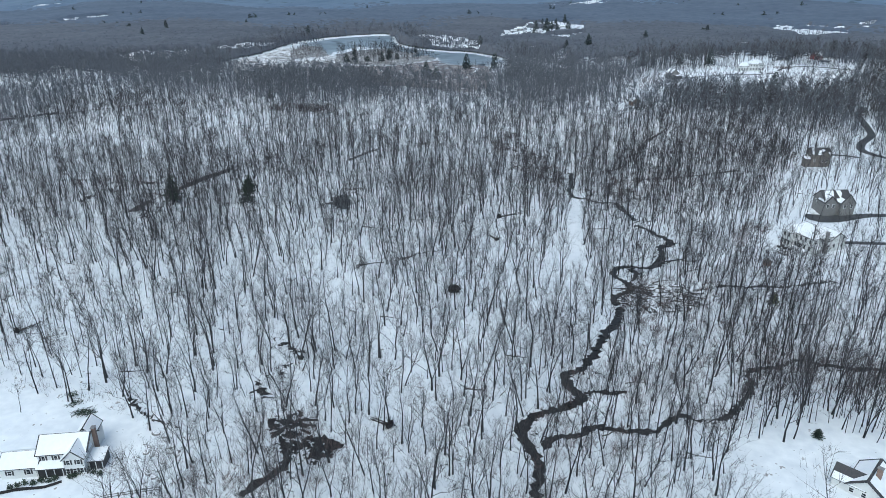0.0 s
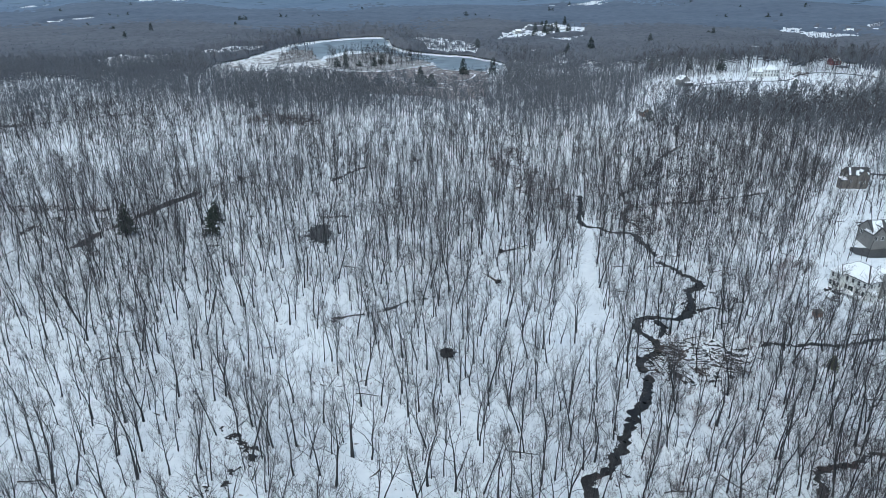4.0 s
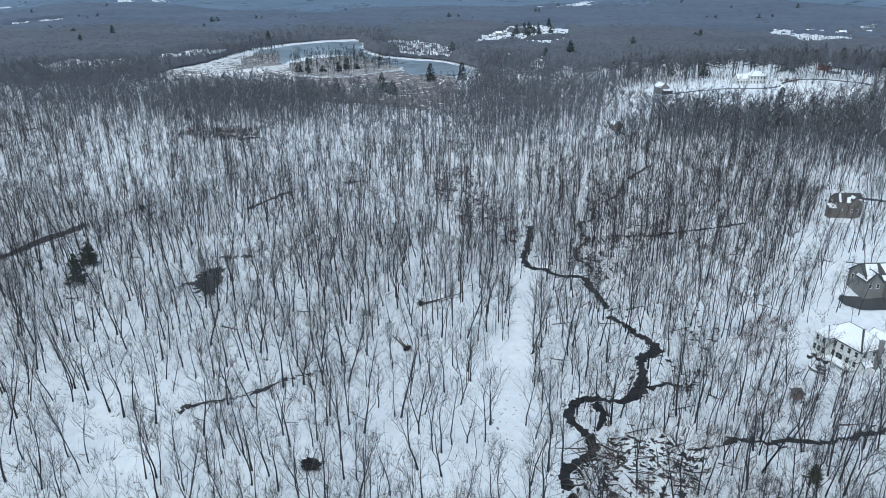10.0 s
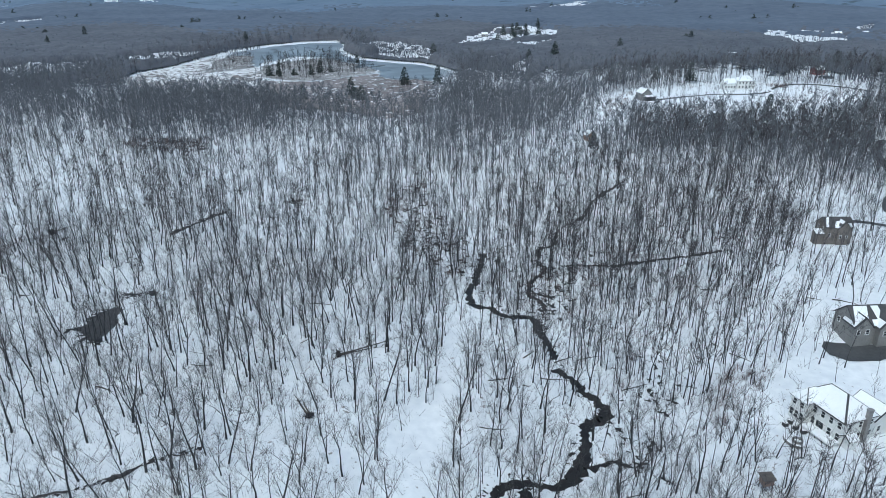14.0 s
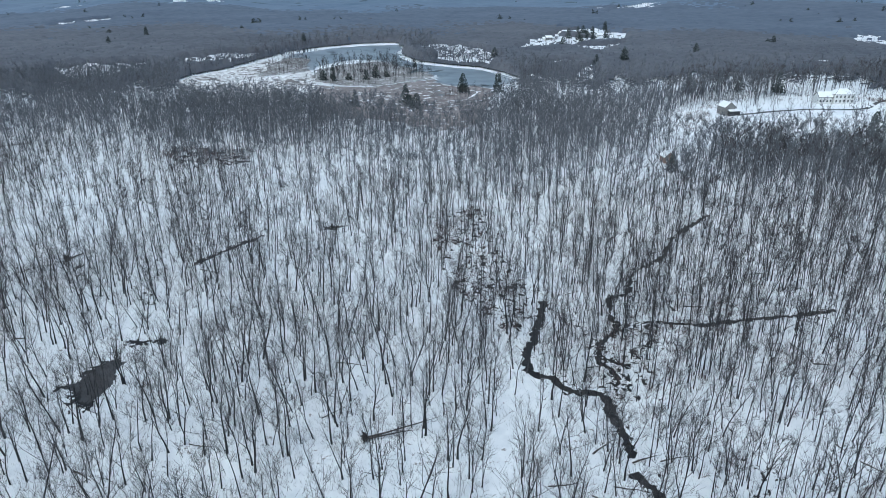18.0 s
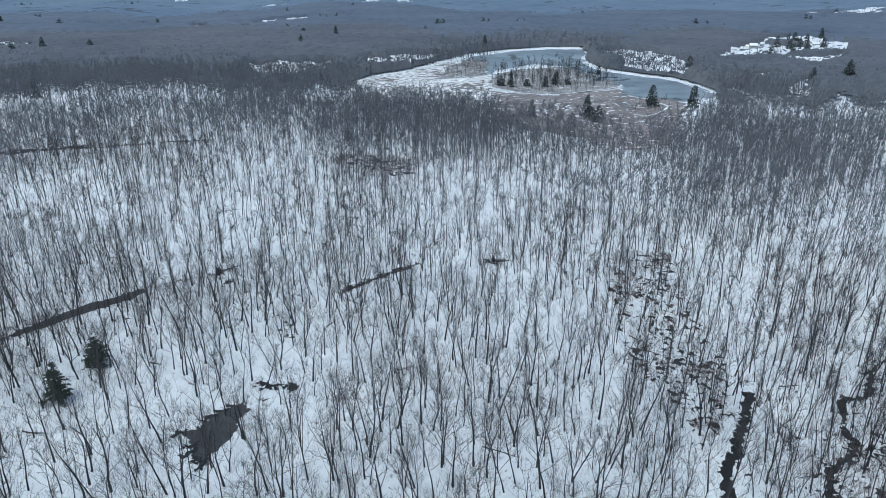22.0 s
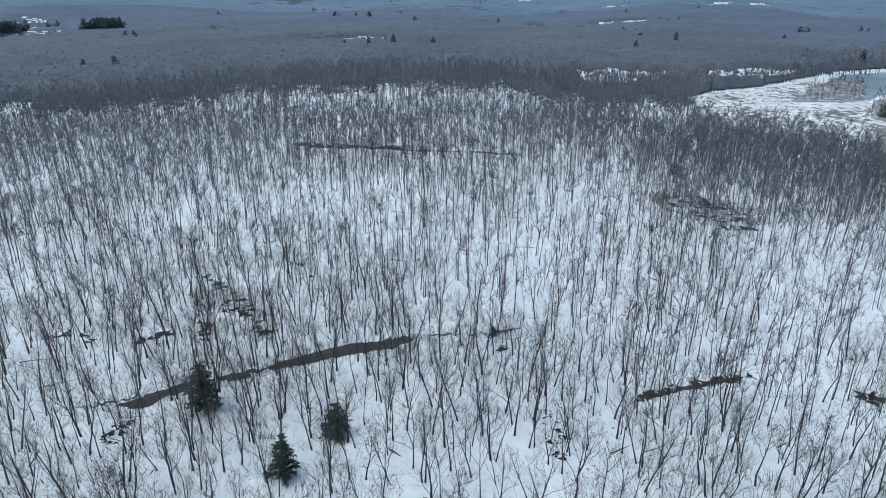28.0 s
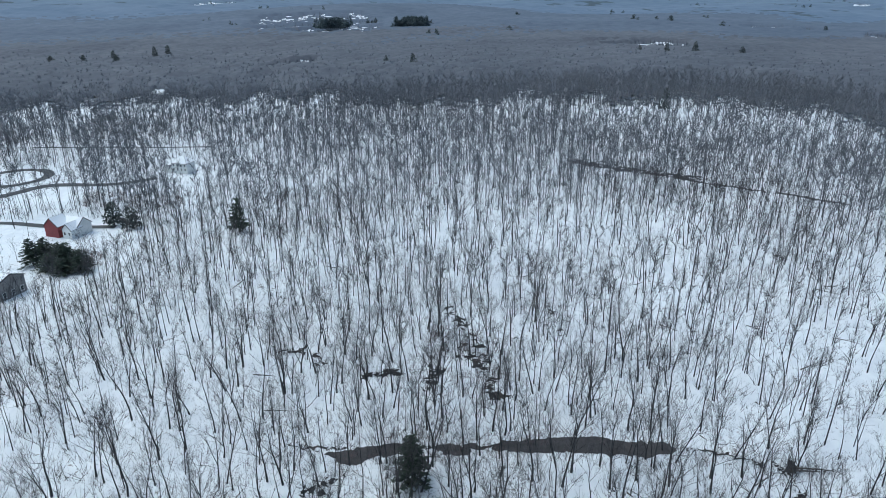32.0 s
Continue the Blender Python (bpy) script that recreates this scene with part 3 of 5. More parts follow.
def brush(rng):
    """A leafless shrub of many thin stems, 3 m high."""
    out = []
    for _ in range(11):
        a, up = rng.uniform(0, 6.28), rng.uniform(0.9, 2.4)
        way = np.array([math.cos(a), math.sin(a), up])
        p, e = bent(rng.normal(0, 0.35, 3) * (1, 1, 0) - (0, 0, 0.1), way / np.linalg.norm(way), rng.uniform(1.6, 3.4), 2, rng, 0.15, 0.1)
        out.append(tube(p[[0, 2]], [0.03, 0.006], 3))
        for _ in range(3):
            s = e + rng.normal(0, 0.5, 3)
            out.append(sliver(p[1], p[1] + s / np.linalg.norm(s) * rng.uniform(0.6, 1.4), 0.022, rng))
    return gather(out)


def conifer(rng, whorls, sprays, clump=0.5):
    """A pine about 12 m high: its trunk, and a crown of needle sprays on drooping limbs."""
    h = 12.0
    trunk = gather([tube([(0, 0, -0.2), (0.1, 0, h * 0.5), (0, 0.1, h)], [0.24, 0.13, 0.02], 6)])
    verts, tris, n = [], [], 0
    for k in range(whorls):
        f = 0.1 + 0.88 * (k + rng.uniform(0, 0.6)) / whorls
        reach = (1 - f) ** 0.6 * h * 0.31 * rng.uniform(0.75, 1.15) + 0.25
        for b in range(7 if f < 0.75 else 5):
            if rng.random() < 0.08:
                continue
            a = b * 6.28 / 7 + k * 0.9 + rng.normal(0, 0.25)
            r = reach * rng.uniform(0.6, 1.15)
            out, side = np.array([math.cos(a), math.sin(a), 0]), np.array([-math.sin(a), math.cos(a), 0])
            for s in range(sprays):
                g = 0.25 + 0.75 * (s + rng.uniform(0, 1)) / sprays
                c = np.array([0, 0, f * h]) + out * r * g + (0, 0, 0.10 * r * g - 0.22 * r * g * g) + rng.normal(0, 0.10, 3)
                w = clump * rng.uniform(0.5, 1.2) * (0.4 + 0.7 * (1 - f))
                e = side * rng.choice((-1, 1)) * 0.8 + out * rng.uniform(0.2, 0.9) + (0, 0, rng.uniform(-0.2, 0.45))
                e /= np.linalg.norm(e)
                o = np.cross(e, rng.normal(0, 1, 3))
                o /= np.linalg.norm(o) + 1e-9
                verts.append(np.array([c - e * w * 0.5 - o * w * 0.3, c - e * w * 0.5 + o * w * 0.3, c + e * w, c + o * w * 0.15 + (0, 0, w * 0.35)]))
                tris.append(np.array([(0, 1, 2), (0, 2, 3), (1, 3, 2), (0, 3, 1)]) + n)
                n += 4
    return trunk, (np.vstack(verts), np.vstack(tris))


def plant(name, kinds, spots, mats, label, category):
    """One mesh of many plants. kinds: lists of (verts, tris, material number); spots: rows of x, y, size, height factor."""
    verts, tris, which, n = [], [], [], 0
    pick = rng.integers(len(kinds), size=len(spots))
    z = level(spots[:, 0], spots[:, 1])
    for k, pieces in enumerate(kinds):
        rows = np.nonzero(pick == k)[0]
        if not len(rows):
            continue
        v = np.vstack([p[0] for p in pieces])
        f, m, off = [], [], 0
        for pv, pf, pm in pieces:
            f.append(pf + off)
            m.append(np.full(len(pf), pm))
            off += len(pv)
        f, m = np.vstack(f), np.concatenate(m)
        a = rng.uniform(0, 6.28, len(rows))
        s, hgt = spots[rows, 2], spots[rows, 3]
        lean = rng.normal(0, 0.022, (len(rows), 2))
        vx = (np.cos(a)[:, None] * v[:, 0] - np.sin(a)[:, None] * v[:, 1]) * s[:, None]
        vy = (np.sin(a)[:, None] * v[:, 0] + np.cos(a)[:, None] * v[:, 1]) * s[:, None]
        vz = v[:, 2][None] * hgt[:, None]
        vx += spots[rows, 0][:, None] + lean[:, :1] * vz
        vy += spots[rows, 1][:, None] + lean[:, 1:] * vz
        vz = vz + z[rows][:, None]
        verts.append(np.stack([vx, vy, vz], -1).reshape(-1, 3).astype(np.float32))
        tris.append((f[None] + (np.arange(len(rows)) * len(v))[:, None, None]).reshape(-1, 3) + n)
        which.append(np.tile(m, len(rows)))
        n += len(rows) * len(v)
    ob = new(name, mesh_of(name, np.vstack(verts), np.vstack(tris), mats, np.concatenate(which)))
    return tagged(ob, label, category, kind="stuff")


WOODS = [(70, 85), (-75, 72), (-150, 70), (-225, 100), (-345, 100), (-480, 45), (-800, -95), (-1150, -250), (-1250, 500), (-900, 1250), (560, 1250)]
YARDS = []
YARDS.append([(-140, 114), (-102.8, 111), (-84, 102.5), (-76.1, 87.6), (-84, 70), (-150, 70)])
YARDS.append([(29.5, 112.9), (33.7, 120.8), (39.5, 129.2), (45.8, 133.5), (55.5, 137.9), (68.9, 136.7), (95, 135), (95, 95), (30, 95)])
YARDS.append([(65.7, 260.7), (70.3, 270.2), (75.4, 275.9), (84.8, 281.0), (90.0, 286.2), (114.3, 294.9), (97.2, 250.4), (86.5, 250.5), (76.5, 250.7), (70.3, 256.9)])
YARDS.append([(93, 318), (97, 332.4), (111, 348.6), (113, 362), (139, 409), (175, 420), (170, 300), (120, 284), (97.3, 286), (88, 290)])
YARDS.append([(44, 610), (60, 640), (100, 655), (125, 680), (165, 682), (190, 660), (212, 655), (228, 640), (226, 624), (187, 588), (156, 575), (121, 562), (86, 548), (60, 534), (43, 530)])
YARDS.append([(-268, 138), (-255, 146), (-262, 158), (-300, 172), (-345, 160), (-352, 90), (-300, 90)])
YARDS.append([(-370, 98), (-362, 125), (-395, 132), (-440, 108), (-440, 70), (-370, 60)])
YARDS.append([(204, 700), (232, 690), (240, 712), (222, 728)])
PONDS = [[(-380, 691), (-389, 740), (-379, 794), (-387, 876), (-396, 960), (-377, 1030), (-345, 1081), (-303, 1102), (-270, 1033), (-249, 955), (-210, 900), (-168, 876), (-131, 861), (-104, 833), (-79, 792), (-67, 680), (-73, 644), (-74, 617), (-76, 584), (-84, 566), (-90, 552), (-101, 560), (-115, 568), (-150, 581), (-174, 580), (-193, 597), (-221, 613), (-251, 612), (-283, 610), (-306, 601)]]
FAR_FIELDS = []
FAR_FIELDS.append([(-115, 980), (-111, 1105), (-81, 1285), (-25, 1423), (12, 1217), (4, 1018), (-18, 965), (-49, 1015), (-93, 1000)])
FAR_FIELDS.append([(310, 1229), (348, 1319), (433, 1314), (406, 1169), (315, 1006), (270, 926), (287, 1045), (292, 1142)])
FAR_FIELDS.append([(518, 1445), (592, 1579), (492, 1318), (474, 1315)])
FAR_FIELDS.append([(218, 650), (231, 679), (257, 710), (233, 647)])
FAR_FIELDS.append([(91, 744), (142, 750), (179, 740), (183, 773), (149, 784), (108, 756)])
FAR_FIELDS.append([(-53, 1728), (-20, 2084), (57, 2088), (130, 2305), (65, 2373), (-36, 2144)])
FAR_FIELDS.append([(-130, 2230), (29, 2289), (28, 2199), (-113, 2066)])
FAR_FIELDS.append([(-852, 1033), (-887, 1138), (-899, 1243), (-964, 1324), (-952, 1190)])
FAR_FIELDS.append([(-1515, 1711), (-1417, 1783), (-1469, 1844), (-1591, 1798)])
FAR_FIELDS.append([(-1237, 1885), (-1211, 2125), (-1323, 2285), (-1310, 2011)])
FAR_FIELDS.append([(-2272, -121), (-2453, -10), (-2581, 14), (-2376, -103)])
FAR_FIELDS.append([(-1199, 975), (-1164, 979), (-1105, 1043), (-1136, 1087), (-1237, 1039)])
FAR_FIELDS.append([(-986, 1036), (-899, 995), (-966, 1060), (-1028, 1081)])
FAR_FIELDS.append([(-2133, 1953), (-2427, 2279), (-1883, 1822), (-1856, 1753)])
TRACK = [(0.1, 190), (-0.7, 250.6), (-0.4, 291.8), (1.4, 303)]
ROADS = []
ROADS.append((4.5, [(167.0, 394.8), (161.8, 401.4), (158.8, 412.7), (164.6, 428.0), (176.4, 447.7), (183.3, 476.7), (190.7, 512.0), (205.2, 541.2)]))
ROADS.append((3.4, [(139.0, 398.0), (144.9, 396.7), (151.7, 393.6)]))
ROADS.append((3.6, [(118, 300), (130, 302), (160, 306)]))
ROADS.append((3.2, [(98, 268), (115, 270), (140, 272)]))
ROADS.append((3.2, [(84, 612), (100, 622), (125, 636), (150, 640), (165, 646), (178, 662), (200, 664), (235, 640)]))
ROADS.append((5.0, [(-406, 157), (-398, 138), (-400, 110), (-385, 92), (-370, 60)]))
ROADS.append((3.5, [(-347, 100), (-347, 109), (-338, 135), (-334, 156)]))
ROADS.append((2.4, [(-486, 72), (-476, 120), (-470, 175)]))


HOMES = [(-101, 94, 14), (88, 262, 12), (120, 371, 11), (109, 305, 12), (59.9, 121.5, 13), (150, 664, 14), (78, 617, 9), (220, 712, 9), (38, 492, 8), (36, 479, 9), (34, 466, 8), (33, 454, 7), (-278, 136, 10), (-330.2, 142.4, 11), (-417, 168, 13), (-402, 176, 11), (-388, 175, 10), (-372, 178, 9), (-357, 181, 8)]


def free(x, y):
    """Where trees may stand."""
    ok = inside(x, y, WOODS)
    for poly in YARDS + PONDS + FAR_FIELDS:
        ok &= ~inside(x, y, poly)
    ok &= to_line(x, y, TRACK) > 2.7
    ok &= ~inside(x, y, BEAVER) | (np.sin(x * 12.9 + y * 7.7) > 0.6)
    for hx, hy, r in HOMES:
        ok &= np.hypot(x - hx, y - hy) > r
    for w, pts in ROADS:
        ok &= to_line(x, y, pts) > w / 2 + 1.5
    for w, pts in CREEKS + DITCHES:
        if w > 1.4:
            ok &= to_line(x, y, pts) > w / 2 + 0.3
    return ok


def stand(x0, x1, y0, y1, gap):
    """Tree places on a jittered grid, thinned in glades."""
    x, y = np.meshgrid(np.arange(x0, x1, gap), np.arange(y0, y1, gap))
    x, y = x.ravel(), y.ravel()
    x, y = x + rng.uniform(-0.62, 0.62, len(x)) * gap, y + rng.uniform(-0.62, 0.62, len(y)) * gap
    glade = np.sin(x / 19 + 2 * np.sin(y / 31)) + np.sin(y / 23 + 1.7 * np.sin(x / 27)) + np.sin(x / 61 - y / 53)
    keep = free(x, y) & (rng.random(len(x)) < np.clip(0.82 - 0.14 * glade, 0.32, 1))
    x, y = x[keep], y[keep]
    s = rng.uniform(0.62, 1.18, len(x))
    return np.column_stack([x, y, s * rng.uniform(0.85, 1.15, len(x)), s])


def is_clear(p):
    """Places away from houses, drives and the patio."""
    ok = np.hypot(p[:, 0] - 79, p[:, 1] - 257) > 7
    for hx, hy, r in HOMES:
        ok &= np.hypot(p[:, 0] - hx, p[:, 1] - hy) > r
    for w, pts in ROADS:
        ok &= to_line(p[:, 0], p[:, 1], pts) > w
    return ok


NEAR_KINDS = [bare_tree(rng, 3, spread=k % 3 / 2) for k in range(12)]
YARD_KINDS = [bare_tree(rng, 2, spread=k % 3 / 2) for k in range(8)]
MID_KINDS = [far_tree(rng, 104, 0.04) for _ in range(7)] + YARD_KINDS[:6]
OUTER_KINDS = [far_tree(rng, 84, 0.075) for _ in range(10)]
DISTANT_KINDS = [far_tree(rng, 70, 0.085) for _ in range(10)]
as_pieces = lambda kinds: [[(*t, 0), (*c, 1)] for t, c in kinds]
near_spots, mid_spots, far_spots = stand(-330, 150, 60, 430, 4.95), stand(-600, 330, -60, 760, 4.55), stand(-1250, 560, -260, 1250, 9.0)
band = lambda p: (p[:, 0] > -330) & (p[:, 1] < 430) & (p[:, 0] < 150)
middle = lambda p: (p[:, 0] > -600) & (p[:, 1] < 700)
is_mid = ~band(mid_spots) & middle(mid_spots)
mid_spots, far_spots = mid_spots[is_mid], far_spots[~band(far_spots) & ~middle(far_spots)]
near = near_spots
# a darker close-set wood below the hill houses
thick_spots = np.array([(a, b, q, q) for a, b, q in scatter([(60, 470), (60, 512), (86, 526), (121, 540), (156, 554), (187, 568), (228, 606), (280, 660), (270, 540), (190, 440), (150, 455), (110, 480)], 1700, 0.6, 0.98) + scatter([(60, 514), (86, 528), (121, 542), (156, 556), (187, 570), (226, 608), (226, 622), (187, 586), (156, 573), (121, 560), (86, 546), (60, 532)], 120, 0.3, 0.5) + scatter([(48, 640), (60, 652), (100, 668), (125, 688), (170, 690), (200, 668), (235, 650), (262, 640), (290, 700), (250, 760), (100, 760), (40, 700)], 900, 0.55, 0.95)])
thick_spots = thick_spots[free(thick_spots[:, 0], thick_spots[:, 1])]
ring = lambda p: np.hypot(p[:, 0], p[:, 1] - 150)
close_spots = stand(-720, 420, -160, 860, 7.0)
close_spots = close_spots[(ring(close_spots) > 520) & (ring(close_spots) < 660) & (rng.random(len(close_spots)) < (ring(close_spots) - 500) / 180)]
grey_spots = np.array([(a, b, q, q) for poly, n in (([(-282.4, 516.5), (-207.8, 641.2), (-146.3, 509.6), (-173.4, 469.4), (-238.7, 467.5)], 450), ([(-83.5, 575.0), (-1.9, 613.6), (6.5, 417.6), (-42.1, 446.3)], 300), ([(-306.1, 599.7), (-67.9, 657.9), (22.1, 639.1), (22.9, 508.6), (-86.7, 541.3), (-232.3, 483.4)], 520)) for a, b, q in scatter(poly, n, 0.7, 1.15)])
grey_spots = grey_spots[free(grey_spots[:, 0], grey_spots[:, 1])]
west = (close_spots[:, 0] < -250) & (rng.random(len(close_spots)) < 0.65)
close_spots = close_spots[~west]
shore_spots = np.array([(a, b, q, q) for a, b, q in along(PONDS[0] + PONDS[0][:1], 900, 16, 0.5, 1.0)])
far_spots = far_spots[to_line(far_spots[:, 0], far_spots[:, 1], PONDS[0] + PONDS[0][:1]) < 45]
EAST = [(5, 305), (0, 345), (-5, 420), (40, 470), (110, 470), (125, 410), (110, 365), (85, 330), (60, 300), (45, 262), (38, 262), (25, 300)]
east_trees = np.array([(a, b, q, q) for a, b, q in scatter(EAST, 560, 0.5, 1.15) + scatter([(-12, 250), (40, 262), (60, 300), (60, 400), (0, 420), (-30, 340)], 150, 0.5, 1.15) + scatter([(8, 100), (6, 235), (95, 238), (95, 152), (48, 142), (28, 108)], 120, 0.5, 1.1) + scatter([(40, 150), (95, 152), (95, 205), (45, 195)], 100, 0.5, 1.1) + scatter([(34, 128), (45, 136), (56, 140), (70, 139), (92, 140), (92, 158), (40, 154)], 95, 0.5, 1.1)])
bank_trees = np.array([(a, b, q, q) for a, b, q in scatter([(40, 265), (60, 262), (85, 300), (95, 335), (112, 365), (120, 400), (60, 420), (40, 380)], 230, 0.6, 1.15)])
yard_trees = np.array([(a, b, q, q) for poly, n in ((YARDS[1], 14), (YARDS[2], 6), (YARDS[3], 300), (YARDS[0], 10), (YARDS[5], 60), (YARDS[6], 70), (YARDS[4], 130)) for a, b, q in scatter(poly, n, 0.45, 1.15)])
# the trees nearest to the flight's middle stretch are things of their own
order = np.argsort(to_line(near[:, 0], near[:, 1], [(-30, 110), (-15, 190), (-60, 265), (-150, 255)]))
single, rest, edge = near[order[:300]], near[order[300:1900]], near[order[1900:]]
outer_spots, mid_spots = mid_spots[ring(mid_spots) < 690], np.vstack([edge, *(p[free(p[:, 0], p[:, 1])] for p in (bank_trees, east_trees))])
tree_meshes = [(mesh_of("trunk", *t, [BARK]), mesh_of("crown", *c, [TWIG])) for t, c in NEAR_KINDS]
TREE_LABELS = ["tall leafless forest tree with grey-brown bark in snow", "slender bare hardwood with ascending twiggy crown", "bare winter tree with forked limbs above snow"]
for k, (x, y, s, hgt) in enumerate(single):
    tree = tagged(new("bare_tree"), TREE_LABELS[k % len(NEAR_KINDS) % 3], "tree", "bare trees of the wood")
    for name, data in zip(("trunk", "crown"), tree_meshes[k % len(NEAR_KINDS)]):
        new(name, data).parent = tree
    tree.matrix_world = pose(x, y, float(level(x, y)), rng.normal(0, 1.5), rng.normal(0, 1.5), rng.uniform(0, 360)) @ Matrix.Diagonal((s, s, hgt, 1))
plant("near_woods", as_pieces(NEAR_KINDS), rest, [BARK, TWIG], "dense stand of leafless grey-brown hardwoods over snow", "woods")
plant("middle_woods", as_pieces(MID_KINDS), mid_spots, [BARK, TWIG], "leafless hardwood forest over snow", "woods")
plant("thick_woods", as_pieces(OUTER_KINDS), thick_spots, [BARK, TWIG], "dark close-set leafless wood below a hill", "woods")
plant("yard_trees", as_pieces(YARD_KINDS), yard_trees[is_clear(yard_trees)], [BARK, TWIG], "scattered bare trees in snowy yards", "trees")
# close, grey, outer, further and distant woods take haze-tinted bark and twigs
plant("close_woods", as_pieces(DISTANT_KINDS), close_spots, [HAZED_BARK, HAZED_TWIG], "dense grey leafless wood", "woods")
plant("grey_woods", as_pieces(OUTER_KINDS), grey_spots, [HAZED_BARK, HAZED_TWIG], "close grey leafless wood on a rise", "woods")
plant("shore_woods", as_pieces(MID_KINDS), shore_spots[free(shore_spots[:, 0], shore_spots[:, 1])], [BARK, TWIG], "bare trees round the pond shore", "woods")
plant("outer_woods", as_pieces(OUTER_KINDS), outer_spots[ring(outer_spots) < 450], [HAZED_BARK, HAZED_TWIG], "close-set leafless hardwoods over snow", "woods")
plant("further_woods", as_pieces(DISTANT_KINDS), outer_spots[ring(outer_spots) >= 450], [HAZED_BARK, HAZED_TWIG], "close-set leafless hardwoods on a far slope", "woods")
plant("distant_woods", as_pieces(DISTANT_KINDS), far_spots, [HAZED_BARK, HAZED_TWIG], "distant leafless grey forest", "woods")


# ---- undergrowth: thin saplings and sprigs poking through the snow ----
def sprig(rng):
    out = []
    for _ in range(5):
        a, up = rng.uniform(0, 6.28), rng.uniform(0.5, 2.5)
        w = np.array([math.cos(a), math.sin(a), up])
        p = rng.normal(0, 0.25, 3) * (1, 1, 0)
        out.append(sliver(p, p + w / np.linalg.norm(w) * rng.uniform(0.7, 2.2), 0.02, rng))
    return gather(out)


x, y = rng.uniform(-330, 150, 44000), rng.uniform(60, 430, 44000)
tangle = np.sin(x / 9 + np.sin(y / 13)) + np.sin(y / 8 + np.sin(x / 17)) + rng.normal(0, 0.7, len(x))
keep = free(x, y) & (tangle > 0.1)
size = rng.uniform(0.6, 1.4, keep.sum())
plant("undergrowth", [[(*sprig(rng), 0)] for _ in range(8)], np.column_stack([x[keep], y[keep], size, size]), [TWIG], "thin brown sprigs poking out of the snow", "undergrowth")


# saplings standing between the trees, and farther off under them
SAPLINGS = [[(*sprig(rng), 0)] for _ in range(8)]
x, y = rng.uniform(-330, 150, 30000), rng.uniform(60, 430, 30000)
keep = free(x, y) & (np.sin(x / 15 + np.sin(y / 21)) + np.sin(y / 12 + np.sin(x / 14)) + rng.normal(0, 0.9, len(x)) > 0.15)
size = rng.uniform(1.2, 2.6, keep.sum())
plant("saplings", SAPLINGS, np.column_stack([x[keep], y[keep], size, size * 1.4]), [TWIG], "thin leafless saplings between the trees", "undergrowth")
x, y = rng.uniform(-600, 330, 52000), rng.uniform(-60, 700, 52000)
keep = free(x, y) & ~((x > -330) & (x < 150) & (y < 430)) & (np.hypot(x, y - 150) < 560)
size = rng.uniform(1.8, 4.0, keep.sum())
plant("far_saplings", SAPLINGS, np.column_stack([x[keep], y[keep], size, size * 1.3]), [HAZED_TWIG], "leafless saplings under the farther trees", "undergrowth")


# ---- brush thickets: reddish-brown leafless shrubs by the water ----
def thicket(poly, count):
    return np.array([(a, b, s, s) for a, b, s in scatter(poly, count, 0.7, 1.5)])


THICKETS = []
THICKETS.append((EAST, 420))
THICKETS.append(([(-383, 130), (-375, 173), (-350.6, 179.4), (-359.5, 137)], 150))
THICKETS.append(([(-559, 26), (-556, 45), (-496, 70), (-489, 54)], 110))
THICKETS.append(([(-568, 80), (-570, 143), (-507, 153), (-498, 100)], 160))
THICKETS.append(([(-314, 141), (-302, 161), (-292, 162), (-293.5, 152.5)], 70))
THICKETS.append(([(70, 560), (120, 585), (185, 600), (220, 640), (190, 640), (150, 610), (90, 590)], 120))
THICKETS.append(([(95, 640), (125, 672), (165, 676), (195, 650), (180, 656), (160, 680), (120, 668)], 60))
THICKETS.append(([(46, 600), (60, 630), (72, 640), (70, 600), (50, 560)], 80))
THICKETS.append(([(-5, 105), (-12, 130), (5, 160), (16, 190), (40, 180), (30, 145), (12, 120)], 110))
THICKETS.append((SWAMP, 190))
THICKETS.append(([(13, 190), (22, 222), (45, 222), (60, 200), (40, 180), (20, 178)], 120))
THICKETS.append(([(40, 150), (45, 178), (75, 182), (88, 172), (80, 158), (60, 160)], 170))
THICKETS.append((HOLLOW, 240))
THICKETS.append(([(-190, 228), (-186, 290), (-170, 318), (-160, 330), (-172, 300), (-178, 240)], 60))
THICKETS.append(([(-240, 262), (-225, 285), (-195, 282), (-190, 268)], 70))
THICKETS.append(([(-68, 92), (-70, 118), (-45, 110), (-50, 92)], 60))
THICKETS.append(([(15, 300), (15, 345), (45, 360), (60, 352), (40, 330), (28, 300)], 110))
THICKETS.append(([(62, 250), (60, 270), (72, 285), (80, 282), (68, 262)], 60))
THICKETS.append(([(-74, 74), (-78, 98), (-66, 100), (-58, 84)], 50))
plant("brush_thicket", [[(*brush(rng), 0)] for _ in range(6)], np.vstack([thicket(p, n) for p, n in THICKETS]), [BRUSH], "reddish-brown leafless brush by the water", "brush")
REED_BRUSH = (([(-376, 686), (-385, 733), (-376, 789), (-350, 830), (-316, 741), (-259, 686), (-295, 660), (-331, 650)], 240), ([(-259, 728), (-288, 797), (-283, 850), (-220, 854), (-164, 794), (-179, 741), (-221, 708)], 220), ([(-323, 743), (-294, 793), (-314, 826), (-337, 888), (-369, 895), (-360, 834)], 260), ([(-200, 690), (-150, 700), (-110, 640), (-98, 590), (-130, 600), (-176, 630)], 160), ([(-124, 675), (-106, 665), (-103, 708), (-122, 699)], 40))
